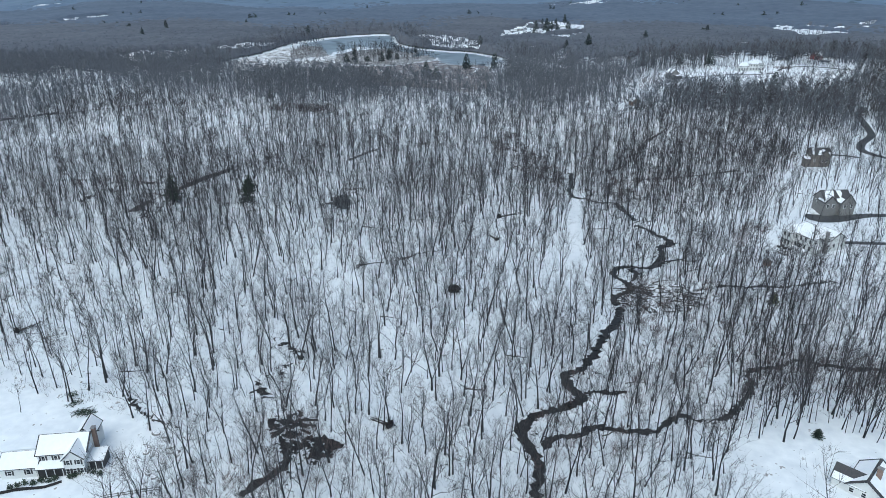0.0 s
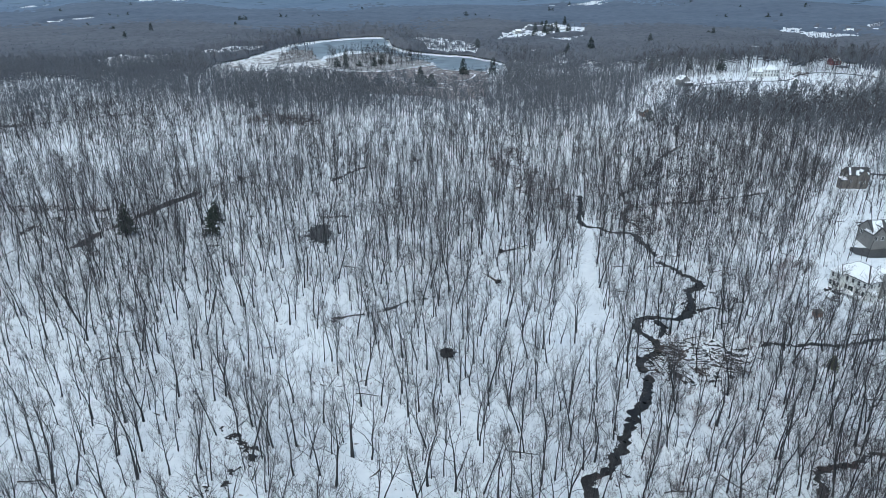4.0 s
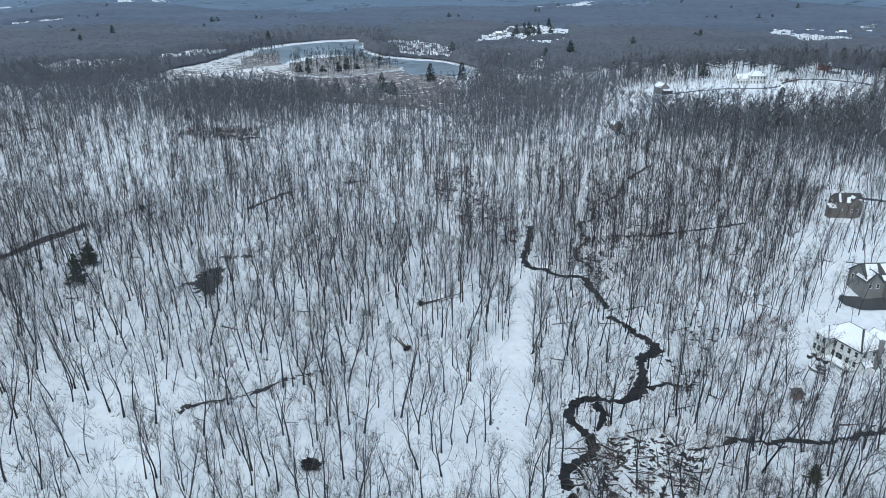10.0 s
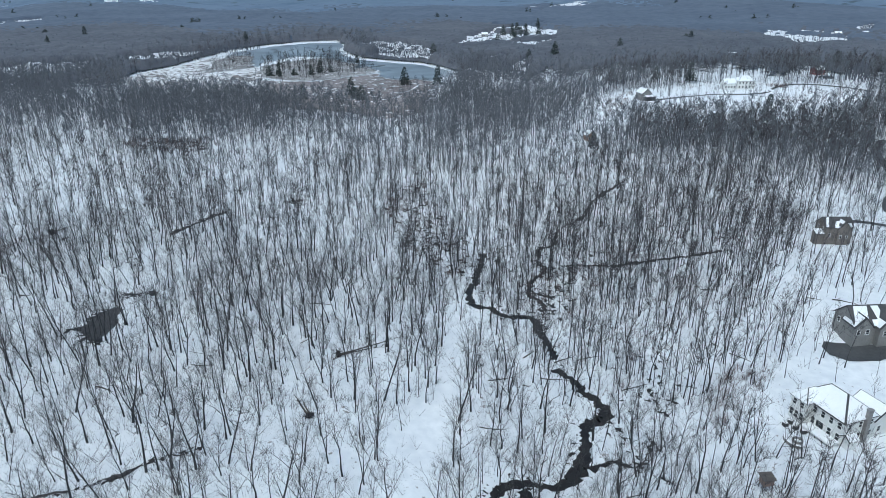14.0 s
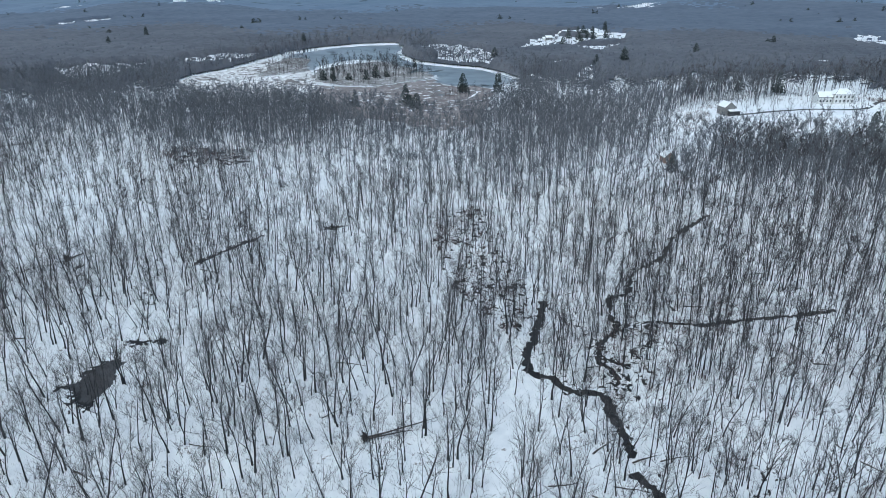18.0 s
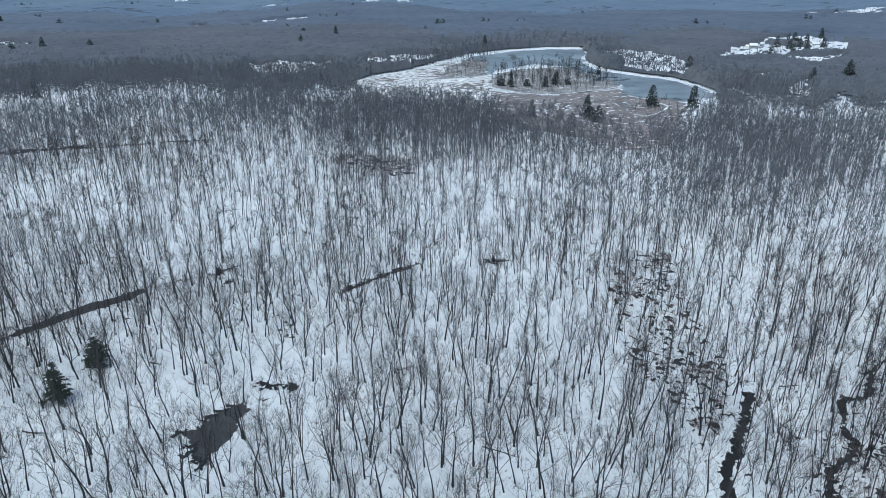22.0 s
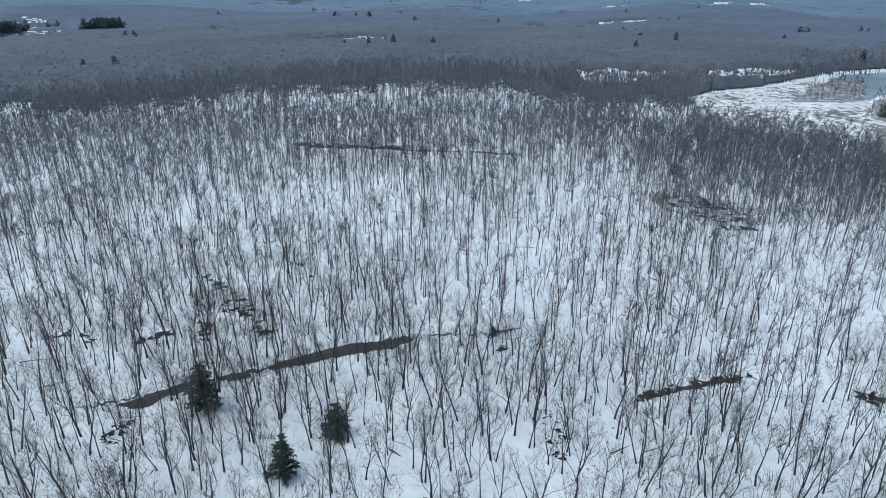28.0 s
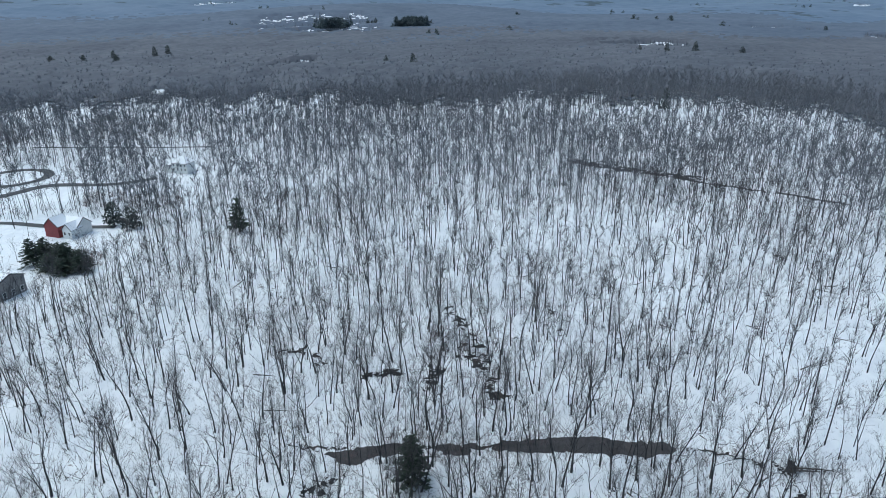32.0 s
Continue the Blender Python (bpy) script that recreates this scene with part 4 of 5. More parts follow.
low = np.array([(a, b, 1.1 * s, 0.7 * s) for poly, n in REED_BRUSH for a, b, s in scatter(poly, n, 0.5, 1.5)])
plant("pond_brush", [[(*brush(rng), 0)] for _ in range(4)], low, [BRUSH], "low brown brush on marsh and island", "brush")


# ---- far country beyond the woods: the closed canopy of the forest ----
az = np.radians(np.linspace(-42, 128, 560))
rad = 500 * np.exp(np.linspace(0, math.log(4500 / 500), 250))
ra, rr = np.meshgrid(az, rad)
cx, cy = -rr * np.sin(ra), 150 + rr * np.cos(ra)
cx, cy = cx + rng.normal(0, 0.7, cx.shape), cy + rng.normal(0, 0.7, cy.shape)
ramp = np.clip((rr - 590 + 22 * np.sin(ra * 40 + 3 * np.sin(ra * 17)) + 14 * np.sin(ra * 131 + 1)) / 160, -0.1, 1)
tops = 0.9 * np.sin(cx / 13 + 2 * np.sin(cy / 29)) * np.sin(cy / 17 + np.sin(cx / 23)) + rng.normal(0, 0.7, cx.shape)
cz = level(cx, cy) + 10.5 * ramp + tops * np.clip(ramp, 0, 1) - 0.4
na, nr = len(az), len(rad)
base = (np.arange(nr - 1)[:, None] * na + np.arange(na - 1)[None]).ravel()
mid_x, mid_y = cx.ravel()[base], cy.ravel()[base]
open_field = np.zeros(len(base), bool)
for poly in PONDS + YARDS:
    open_field |= inside(mid_x, mid_y, poly)
open_field |= to_line(mid_x, mid_y, YARDS[4] + YARDS[4][:1]) < 14
thin = np.clip(ramp.ravel()[base] * 2.5, 0, 1)
open_field |= rng.random(len(base)) > thin + 0.02
base = base[~open_field]
used = np.zeros(na * nr, int)
for corner in (0, 1, na, na + 1):
    np.add.at(used, base + corner, 1)
rim = (used < 4).reshape(cz.shape)
cz = np.where(rim, np.minimum(cz, level(cx, cy) + 1.5), cz)
verts = np.column_stack([cx.ravel(), cy.ravel(), cz.ravel()])
# clearings and thin slopes of the far woods, where snow shows between trunks
GLADES = [(p, 0.86, 160) for p in FAR_FIELDS]
GLADES.append(([(-448, 655), (-419, 753), (-384, 800), (-365, 886), (-352, 942), (-388, 929), (-420, 813), (-474, 730), (-505, 690)], 0.85, 1000))
GLADES.append(([(-247, 977), (-208, 890), (-165, 864), (-122, 855), (-118, 900), (-128, 936), (-177, 1022), (-234, 1058)], 0.7, 620))
GLADES.append(([(-74, 792), (-71, 871), (-44, 902), (-16, 864), (-12, 788), (-37, 768)], 0.7, 420))
GLADES.append(([(-771, 186), (-804, 201), (-827, 236), (-793, 233), (-767, 197)], 0.5, 120))
GLADES.append(([(-1349, 120), (-1612, 132), (-1671, 239), (-1688, 339), (-1354, 359), (-1183, 316), (-1201, 237), (-1261, 182)], 0.22, 900))
GLADES.append(([(-964, 596), (-916, 717), (-823, 666), (-890, 567)], 0.25, 260))
GLADES.append(([(287, 1112), (404, 1168), (363, 1050), (303, 1003)], 0.8, 60))
GLADES.append(([(20, 600), (30, 690), (70, 700), (90, 690), (60, 640), (40, 600)], 0.5, 200))
mid_x, mid_y = cx.ravel()[base], cy.ravel()[base]
snowy, ragged, sunk = np.zeros(len(base), bool), rim.ravel(), np.zeros(na * nr)
for poly, share, stems in GLADES:
    there = inside(mid_x, mid_y, poly) & (np.sin(mid_x / 17 + 2 * np.sin(mid_y / 31)) + np.sin(mid_y / 44 + mid_x / 23) > -0.8)
    snowy |= there & (rng.random(len(base)) < share)
    for corner in (0, 1, na, na + 1):
        sunk[base[there] + corner] = 5.0
snowy &= ~(ragged[base] | ragged[base + 1] | ragged[base + na] | ragged[base + na + 1])
verts[:, 2] -= np.where(ragged, 0, sunk)
# three belts of forest behind each other's ridges, coloured bluer outward to paint haze
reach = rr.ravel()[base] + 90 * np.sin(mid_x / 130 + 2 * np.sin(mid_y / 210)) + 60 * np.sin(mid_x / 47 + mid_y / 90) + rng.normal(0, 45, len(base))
belts = ((reach < 1150, "far_canopy", CANOPY, "far winter forest canopy in haze-tinted grey", "stuff"), ((reach >= 1150) & (reach < 2050), "hill_canopy", HAZED_WOODS, "wooded slopes beyond the valley, tinted blue-grey for haze", "stuff"), (reach >= 2050, "backdrop", HAZED_HILLS, "distant wooded hills coloured blue to stand for haze", "structure"))
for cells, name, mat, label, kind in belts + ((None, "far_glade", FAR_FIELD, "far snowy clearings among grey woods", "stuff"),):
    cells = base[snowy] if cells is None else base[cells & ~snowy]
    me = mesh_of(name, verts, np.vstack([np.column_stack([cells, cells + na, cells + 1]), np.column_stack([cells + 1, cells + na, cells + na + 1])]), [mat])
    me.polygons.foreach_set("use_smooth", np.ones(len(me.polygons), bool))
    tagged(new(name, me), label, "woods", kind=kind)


def spires(name, x, y, z, high, wide, mat, label, lie=0.0):
    """Many upright tree tops or trunks, each one slim blade of crossed triangles."""
    n = len(x)
    turn = rng.uniform(0, np.pi, n)
    c, s = np.cos(turn) * wide, np.sin(turn) * wide
    tip = rng.normal(0, 0.12, (2, n)) * high
    out = np.hypot(x, y - 150) + 1e-9
    tip += lie * high * np.stack([x / out, (y - 150) / out])
    v = np.stack([np.column_stack([x - c, y - s, z]), np.column_stack([x + c, y + s, z]), np.column_stack([x + tip[0], y + tip[1], z + high])], 1).reshape(-1, 3)
    return tagged(new(name, mesh_of(name, v, np.arange(3 * n).reshape(-1, 3), [mat])), label, "woods", kind="stuff")


pick = rng.integers(len(base), size=150000)
pick = pick[(rng.random(len(pick)) < (1050 - rr.ravel()[base[pick]]) / 400) & (ramp.ravel()[base[pick]] > 0.1)]
tx, ty, tz = (verts[base[pick], k] for k in range(3))
tx, ty = tx + rng.normal(0, 4, len(tx)), ty + rng.normal(0, 4, len(tx))
spires("far_crowns", tx, ty, tz - 0.6, rng.uniform(1.0, 2.4, len(tx)), rng.uniform(0.5, 1.3, len(tx)), HAZED_CROWNS, "twiggy tops of the far leafless canopy", 0.6)
for poly, share, stems in GLADES:
    p = np.array(scatter(poly, stems, 0, 1))
    spires("glade_trunks", p[:, 0], p[:, 1], level(p[:, 0], p[:, 1]) + 4.5, rng.uniform(5, 10, len(p)), rng.uniform(0.15, 0.55, len(p)), HAZED_CROWNS, "bare trunks in a far snowy clearing")

# ---- the pond, its reed beds and marsh ----
sheet("reed_bed", [(-249, 707), (-219, 704), (-195, 710), (-158, 770), (-146, 742), (-130, 730), (-111, 739), (-94, 726), (-81, 660), (-75, 582), (-84, 566), (-90, 552), (-101, 560), (-115, 568), (-150, 581), (-174, 580), (-193, 597)], 0.40, REED, rng, 5, 2, "reddish-brown reed bed streaked with snow", "marsh")
sheet("marsh", [(-376, 686), (-385, 733), (-376, 789), (-380, 863), (-364, 867), (-355, 826), (-333, 762), (-316, 741), (-296, 801), (-277, 770), (-250, 713), (-207, 627), (-223, 616), (-254, 617), (-284, 612), (-310, 606)], 0.44, MARSH_SNOW, rng, 5, 2, "snowy marsh with tufts of pale reed", "marsh")
sheet("pond", [(-369, 875), (-382, 933), (-366, 1006), (-335, 1054), (-295, 1076), (-274, 1030), (-264, 976), (-234, 914), (-203, 876), (-163, 857), (-128, 844), (-101, 814), (-79, 780), (-81, 763), (-93, 748), (-98, 730), (-112, 743), (-132, 735), (-150, 750), (-157, 784), (-177, 806), (-203, 827), (-228, 862), (-254, 894), (-292, 899), (-301, 837), (-296, 801), (-320, 802)], 0.5, ICE, rng, 6, 1.2, "grey half-frozen pond with dark and pale ice", "pond")
TONGUE = [(-323, 743), (-294, 793), (-314, 826), (-337, 888), (-369, 895), (-360, 834)]
ISLE = [(-259, 728), (-288, 797), (-283, 850), (-252, 889), (-220, 854), (-189, 829), (-164, 794), (-162, 775), (-179, 741), (-196, 715), (-221, 708)]
ISLET = [(-124, 675), (-116, 662), (-106, 665), (-103, 685), (-103, 708), (-114, 710), (-122, 699)]
sheet("brush_tongue", TONGUE, 0.56, ISLAND_SOIL, rng, 5, 2, "low brown tongue of brush in the marsh", "marsh")
sheet("island", ISLE, 0.6, ISLAND_SOIL, rng, 5, 2, "low wooded island with snow and brush", "island")
sheet("islet", ISLET, 0.62, REED, rng, 3, 0.8, "small brushy islet with one pine", "island")
for wide, line in ((2.6, [(-376, 789), (-376, 834), (-379, 894), (-387, 944), (-382, 993), (-360, 1026), (-335, 1054), (-294, 1077)]), (2.4, [(-253, 952), (-234, 914), (-203, 876), (-163, 857), (-128, 844), (-104, 811), (-89, 791), (-78, 781)]), (2.4, [(-252, 719), (-221, 708), (-196, 713), (-179, 741), (-162, 777), (-163, 794)]), (2.0, [(-116, 661), (-106, 663), (-102, 683), (-103, 706), (-111, 714)])):
    ribbon("shore_snow", line, wide * 0.72, 0.72, FIELD_SNOW, rng, 0.7, 4, "white snow strip along the water's edge", "shore")
puddles("ice_cracks", along([(-358, 958), (-326, 948), (-307, 984), (-261, 946), (-215, 862), (-171, 818)], 26, 9, 3, 11) + along([(-105, 744), (-98, 747)], 6, 3, 2, 5), WATER, rng, 0.62, "dark open water among pond ice")
puddles("reed_water", scatter([(-209, 681), (-152, 749), (-127, 716), (-98, 701), (-92, 660), (-111, 618), (-170, 667)], 90, 0.8, 4.0), POOL, rng, 0.5, "small wet gaps in the reeds")
puddles("reed_snow", scatter([(-229, 684), (-189, 696), (-153, 755), (-127, 716), (-98, 701), (-83, 612), (-91, 539), (-144, 594)], 330, 0.4, 2.2), FIELD_SNOW, rng, 0.54, "patches of snow lying among reeds")
isle = np.array([(a, b, 0.8 * q, q) for a, b, q in scatter(ISLE, 420, 0.45, 1.0) + scatter(ISLET, 40, 0.3, 0.6) + scatter(TONGUE, 300, 0.2, 0.55)])
plant("island_trees", as_pieces(DISTANT_KINDS), isle, [BARK, TWIG], "bare grey trees on a pond island", "trees")
for w, pts in ROADS:
    ribbon("road", pts, w, 0.12, ASPHALT, rng, 0.04, 3.0, "dark wet asphalt drive cleared of snow", "road", wander=0.0)


# ---- houses ----
def slab(bm, corners, thick):
    """A flat plate below four or three corners, given counter-clockwise seen from above."""
    c = [Vector(p) for p in corners]
    n = (c[1] - c[0]).cross(c[2] - c[0]).normalized()
    top = [bm.verts.new(p) for p in c]
    low = [bm.verts.new(p - n * thick) for p in c]
    bm.faces.new(top)
    bm.faces.new(low[::-1])
    for k in range(len(c)):
        bm.faces.new((top[k - 1], low[k - 1], low[k], top[k]))


def shrink(corners, by, lift):
    """Corners pulled towards their middle and raised off the plate."""
    c = [Vector(p) for p in corners]
    n = (c[1] - c[0]).cross(c[2] - c[0]).normalized()
    mid = sum(c, Vector()) / len(c)
    return [p + (mid - p) * by + n * lift for p in c]


def add_window(house, m, wide, high, shutters=False):
    """A sash window at the pose m, facing its -y."""
    bm = bmesh.new()
    for sx, sz, at in ((wide + 0.2, 0.12, (0, 0, high / 2 + 0.05)), (wide + 0.3, 0.12, (0, 0, -high / 2 - 0.05)), (0.1, high, (-wide / 2 - 0.05, 0, 0)),
                       (0.1, high, (wide / 2 + 0.05, 0, 0)), (wide, 0.06, (0, 0.0, 0))):
        add_box(bm, sx, 0.12, sz, pose(*at))
    window = part("window", bm, TRIM, house, "white-framed sash window")
    window.matrix_local = m
    box_part("pane", (wide, 0.05, high), (0, 0.0, 0), GLASS, window, "dark reflective glass")
    if shutters:
        for s in (-1, 1):
            box_part("shutter", (0.4, 0.08, high + 0.1), (s * (wide / 2 + 0.35), -0.02, 0), DARK, window, "dark louvred shutter")


def wing(house, w, d, h, rise, at, rz=0, walls=SIDING, roof="gable", bare=0.10, rows=(), shutters=False, over=0.4, panels=False, foot=1.2, strips=()):
    """One block of a house: walls, roof with snow on it, windows. The ridge runs along its x. rows: (side, height, count, wide, high)."""
    m = pose(*at, 0, 0, rz)
    bm = bmesh.new()
    x, y = w / 2, d / 2
    if roof == "gable":
        prof = [(-y, -foot), (y, -foot), (y, h), (0, h + rise), (-y, h)]
    elif roof == "shed":
        prof = [(-y, -foot), (y, -foot), (y, h + rise), (-y, h)]
    else:
        prof = [(-y, -foot), (y, -foot), (y, h), (-y, h)]
    a = [bm.verts.new((-x, py, pz)) for py, pz in prof]
    b = [bm.verts.new((x, py, pz)) for py, pz in prof]
    bm.faces.new(a)
    bm.faces.new(b[::-1])
    for k in range(len(a)):
        bm.faces.new((a[k - 1], b[k - 1], b[k], a[k]))
    part("wall", bm, walls, house).matrix_local = m
    e = over
    drop = rise / y * e if roof != "shed" else rise / d * e
    z0, z1 = h - drop + 0.2, h + rise + 0.2
    if roof == "gable":
        plates = [[(-x - e, -y - e, z0), (x + e, -y - e, z0), (x + e, 0, z1), (-x - e, 0, z1)],
                  [(x + e, y + e, z0), (-x - e, y + e, z0), (-x - e, 0, z1), (x + e, 0, z1)]]
    elif roof == "shed":
        plates = [[(-x - e, -y - e, z0), (x + e, -y - e, z0), (x + e, y, z1), (-x - e, y, z1)]]
    else:
        r = max(0.2, x - y * 0.9)
        plates = [[(-x - e, -y - e, z0), (x + e, -y - e, z0), (r, 0, z1), (-r, 0, z1)], [(x + e, y + e, z0), (-x - e, y + e, z0), (-r, 0, z1), (r, 0, z1)],
                  [(x + e, -y - e, z0), (x + e, y + e, z0), (r, 0, z1)], [(-x - e, y + e, z0), (-x - e, -y - e, z0), (-r, 0, z1)]]
    for p in plates:
        bm = bmesh.new()
        slab(bm, p, 0.2)
        plate = part("roof", bm, SHINGLE, house, "dark asphalt shingle roof plane")
        plate.matrix_local = m
        lying = [p]
        if strips and len(p) == 4:
            c = [Vector(v) for v in p]
            lying = [[c[0] + (c[1] - c[0]) * u + (c[3] - c[0]) * v for u, v in ((u0, v0), (u1, v0), (u1 + lean, v1), (u0 + lean, v1))] for u0, u1, v0, v1, lean in strips]
        for q in lying:
            bm = bmesh.new()
            slab(bm, shrink(q, 0.03 if strips else bare, 0.14), 0.13)
            bmesh.ops.bevel(bm, geom=list(bm.edges), offset=0.05, segments=1, affect="EDGES")
            part("roof_snow", bm, ROOF_SNOW, plate, "thick snow lying on the roof")
    if panels:
        p = [Vector(v) for v in plates[0]]
        for i in range(4):
            for j in range(2):
                q = [p[0] + (p[1] - p[0]) * u + (p[3] - p[0]) * v for u, v in ((0.1 + i * 0.2, 0.12 + j * 0.4), (0.28 + i * 0.2, 0.12 + j * 0.4), (0.28 + i * 0.2, 0.46 + j * 0.4), (0.1 + i * 0.2, 0.46 + j * 0.4))]
                bm = bmesh.new()
                slab(bm, shrink(q, 0.02, 0.25), 0.06)
                part("solar_panel", bm, PANEL, house, "dark blue solar panel").matrix_local = m
    turn = {"f": (0, -y - 0.03, 0, w), "b": (0, y + 0.03, 180, w), "r": (x + 0.03, 0, 90, d), "l": (-x - 0.03, 0, -90, d)}
    for side, height, count, wide, high in rows:
        px, py, ang, length = turn[side]
        for k in range(count):
            u = length * ((k + 0.5) / count - 0.5)
            c = pose(px, py, height, 0, 0, ang)
            add_window(house, m @ c @ pose(u, 0, 0), wide, high, shutters)


def chimney(house, at, size, high, mat=BRICK):
    stack = box_part("chimney", (size, size * 1.3, high), (at[0], at[1], at[2] + high / 2), mat, house, "masonry chimney", bevel=0.04)
    box_part("cap", (size + 0.2, size * 1.3 + 0.2, 0.2), (at[0], at[1], at[2] + high + 0.1), STONE, stack)


def house_at(name, x, y, rz, label, lift=0.0, size=1.0):
    ob = tagged(new(name), label, "house")
    ob.matrix_world = pose(x, y, float(level(x, y)) + lift, 0, 0, rz) @ Matrix.Scale(size, 4)
    return ob


# the white farmhouse at the start
hl = house_at("farmhouse", -99.9, 91.9, 18, "white clapboard farmhouse with snowy gables and porch", 0.0, 0.78)
wing(hl, 12, 8.5, 5.4, 3.0, (-0.5, 3.2, 0), rows=(("f", 4.2, 4, 0.8, 1.3), ("b", 4.2, 4, 0.8, 1.3), ("l", 4.2, 2, 0.8, 1.3)), shutters=True, bare=0.05)
wing(hl, 9.0, 7.2, 2.9, 2.4, (-10.8, 1.2, 0), rows=(("f", 1.6, 2, 0.9, 1.3),), shutters=True, bare=0.04)
wing(hl, 5.5, 5.0, 5.2, 2.4, (3.0, -0.6, 0), 90, rows=(("l", 4.2, 2, 0.8, 1.3), ("l", 1.6, 3, 0.8, 1.3)), shutters=True, bare=0.04)
wing(hl, 6.6, 2.2, 2.6, 0.8, (-3.0, -2.0, 0), roof="shed", walls=DARK, bare=0.05)
for k in range(4):
    box_part("post", (0.16, 0.16, 2.7), (-6.0 + k * 2.0, -3.3, 1.2), TRIM, hl)
wing(hl, 3.6, 4.6, 2.6, 0.7, (7.4, 0.8, 0), roof="shed", walls=DARK, bare=0.04)
for k in range(3):
    box_part("post", (0.18, 0.18, 2.7), (5.8 + k * 1.6, -1.62, 1.2), TRIM, hl)
wing(hl, 6.5, 4.6, 5.2, 2.4, (2.6, 9.0, 0), 90, rows=(("r", 4.0, 2, 0.8, 1.3),), bare=0.12)
chimney(hl, (5.9, 4.6, 0), 0.9, 8.6)
box_part("door", (1.0, 0.08, 2.05), (-3.4, -1.1, 1.0), TRIM, hl, "white panelled front door")
# house with a deck and patio at the edge of the wood
hb = house_at("country_house", 87.9, 262.0, -60.3, "white two-storey house with hipped snowy roof and deck", 0.3)
wing(hb, 13.0, 9.5, 5.7, 3.6, (0, 0, 0), roof="hip", bare=0.07, rows=(("f", 4.4, 6, 0.9, 1.5), ("f", 1.5, 6, 0.9, 1.7), ("r", 4.4, 3, 0.9, 1.4), ("r", 1.5, 3, 0.9, 1.4), ("l", 4.4, 2, 0.9, 1.4)))
wing(hb, 6.0, 4.2, 5.7, 2.2, (-4.2, -3.4, 0), 90, roof="hip", bare=0.06, rows=(("l", 4.4, 2, 0.9, 1.4), ("l", 1.5, 3, 0.9, 1.7)))
wing(hb, 7.0, 7.5, 4.2, 2.6, (3.0, 8.0, 0), bare=0.05, rows=(("r", 1.8, 2, 0.9, 1.4),))
wing(hb, 2.2, 2.2, 2.2, 0.9, (7.2, -3.4, 0), 90, bare=0.05)
chimney(hb, (6.9, 1.4, -1), 0.85, 9.0, STONE)
box_part("deck", (8.0, 3.0, 0.2), (2.4, -6.2, 0.5), TRIM, hb, "white timber deck under snow", bevel=0.03)
box_part("deck_snow", (7.7, 2.7, 0.18), (2.4, -6.2, 0.68), ROOF_SNOW, hb, "snow lying on the deck", bevel=0.05)
for k in range(5):
    box_part("deck_post", (0.14, 0.14, 1.6), (-1.3 + k * 1.85, -7.5, -0.2), DARK, hb)
box_part("door", (1.8, 0.08, 2.05), (0.8, -4.8, 1.2), GLASS, hb, "glazed sliding deck door")
# houses further along the road
ha = house_at("gabled_house", 123.8, 374.4, 9, "brown two-storey house with dark roof streaked by snow", 0.2, 0.78)
wing(ha, 12.5, 9, 8.0, 3.6, (0, 0, 0), walls=BROWN_SIDING, bare=0.16, strips=((0.02, 0.12, 0.05, 0.95, 0.1), (0.3, 0.5, 0.0, 0.6, 0.12), (0.62, 0.95, 0.02, 0.4, 0.0)), rows=(("f", 4.1, 3, 0.9, 1.5), ("l", 6.6, 2, 0.9, 1.4)), foot=3)
wing(ha, 5.5, 5.5, 8.0, 3.0, (1.8, -3.0, 0), 90, walls=BROWN_SIDING, strips=((0.0, 0.9, 0.0, 0.28, 0.1), (0.1, 0.85, 0.6, 0.95, 0.0)), rows=(("l", 3.8, 2, 0.9, 1.4),), foot=3)
wing(ha, 4.5, 4, 4.6, 1.2, (-7.6, -2.0, 0), walls=BROWN_SIDING, roof="shed", bare=0.05, foot=3)
hc = house_at("grey_house", 109.5, 305.5, 14, "grey house with steep dark roof half cleared of snow", 0.2)
wing(hc, 11.5, 9, 5.4, 3.8, (0, 0, 0), walls=GREY_SIDING, strips=((0.02, 0.35, 0.0, 0.95, 0.1), (0.62, 0.8, 0.0, 0.95, -0.1), (0.45, 0.6, 0.0, 0.3, 0.0)), rows=(("f", 4.0, 4, 0.9, 1.4), ("f", 1.4, 4, 0.9, 1.4), ("l", 4.0, 2, 0.9, 1.4)))
wing(hc, 6, 6, 5.4, 3.6, (3.5, -3.2, 0), 90, walls=GREY_SIDING, strips=((0.05, 0.95, 0.0, 0.45, 0.0),), rows=(("l", 3.6, 2, 0.9, 1.4),))
wing(hc, 5.5, 5, 5.2, 2.8, (-3.6, -2.4, 0), 90, walls=GREY_SIDING, bare=0.16, rows=(("l", 3.6, 2, 0.9, 1.4),))
wing(hc, 7, 7, 3.4, 2.8, (6.5, 5.5, 0), walls=GREY_SIDING, bare=0.08)
hr = house_at("lodge", 59.9, 121.5, 55, "grey-roofed house with a chimney in a snowy yard", 0.0, 0.85)
wing(hr, 11, 8, 2.6, 2.8, (0, 0, 0), walls=SIDING, bare=0.14, rows=(("l", 1.4, 3, 0.9, 1.1), ("b", 1.4, 3, 0.9, 1.1)))
wing(hr, 7, 5.5, 2.6, 2.4, (-2.5, 3.6, 0), 90, walls=SIDING, strips=((0.02, 0.98, 0.0, 0.45, 0.0),), rows=(("r", 1.4, 2, 0.9, 1.1),))
wing(hr, 6, 5, 2.4, 2.0, (3.5, -4.5, 0), 90, walls=SIDING, bare=0.12)
chimney(hr, (-1.2, -1.2, 3), 0.9, 4.4)
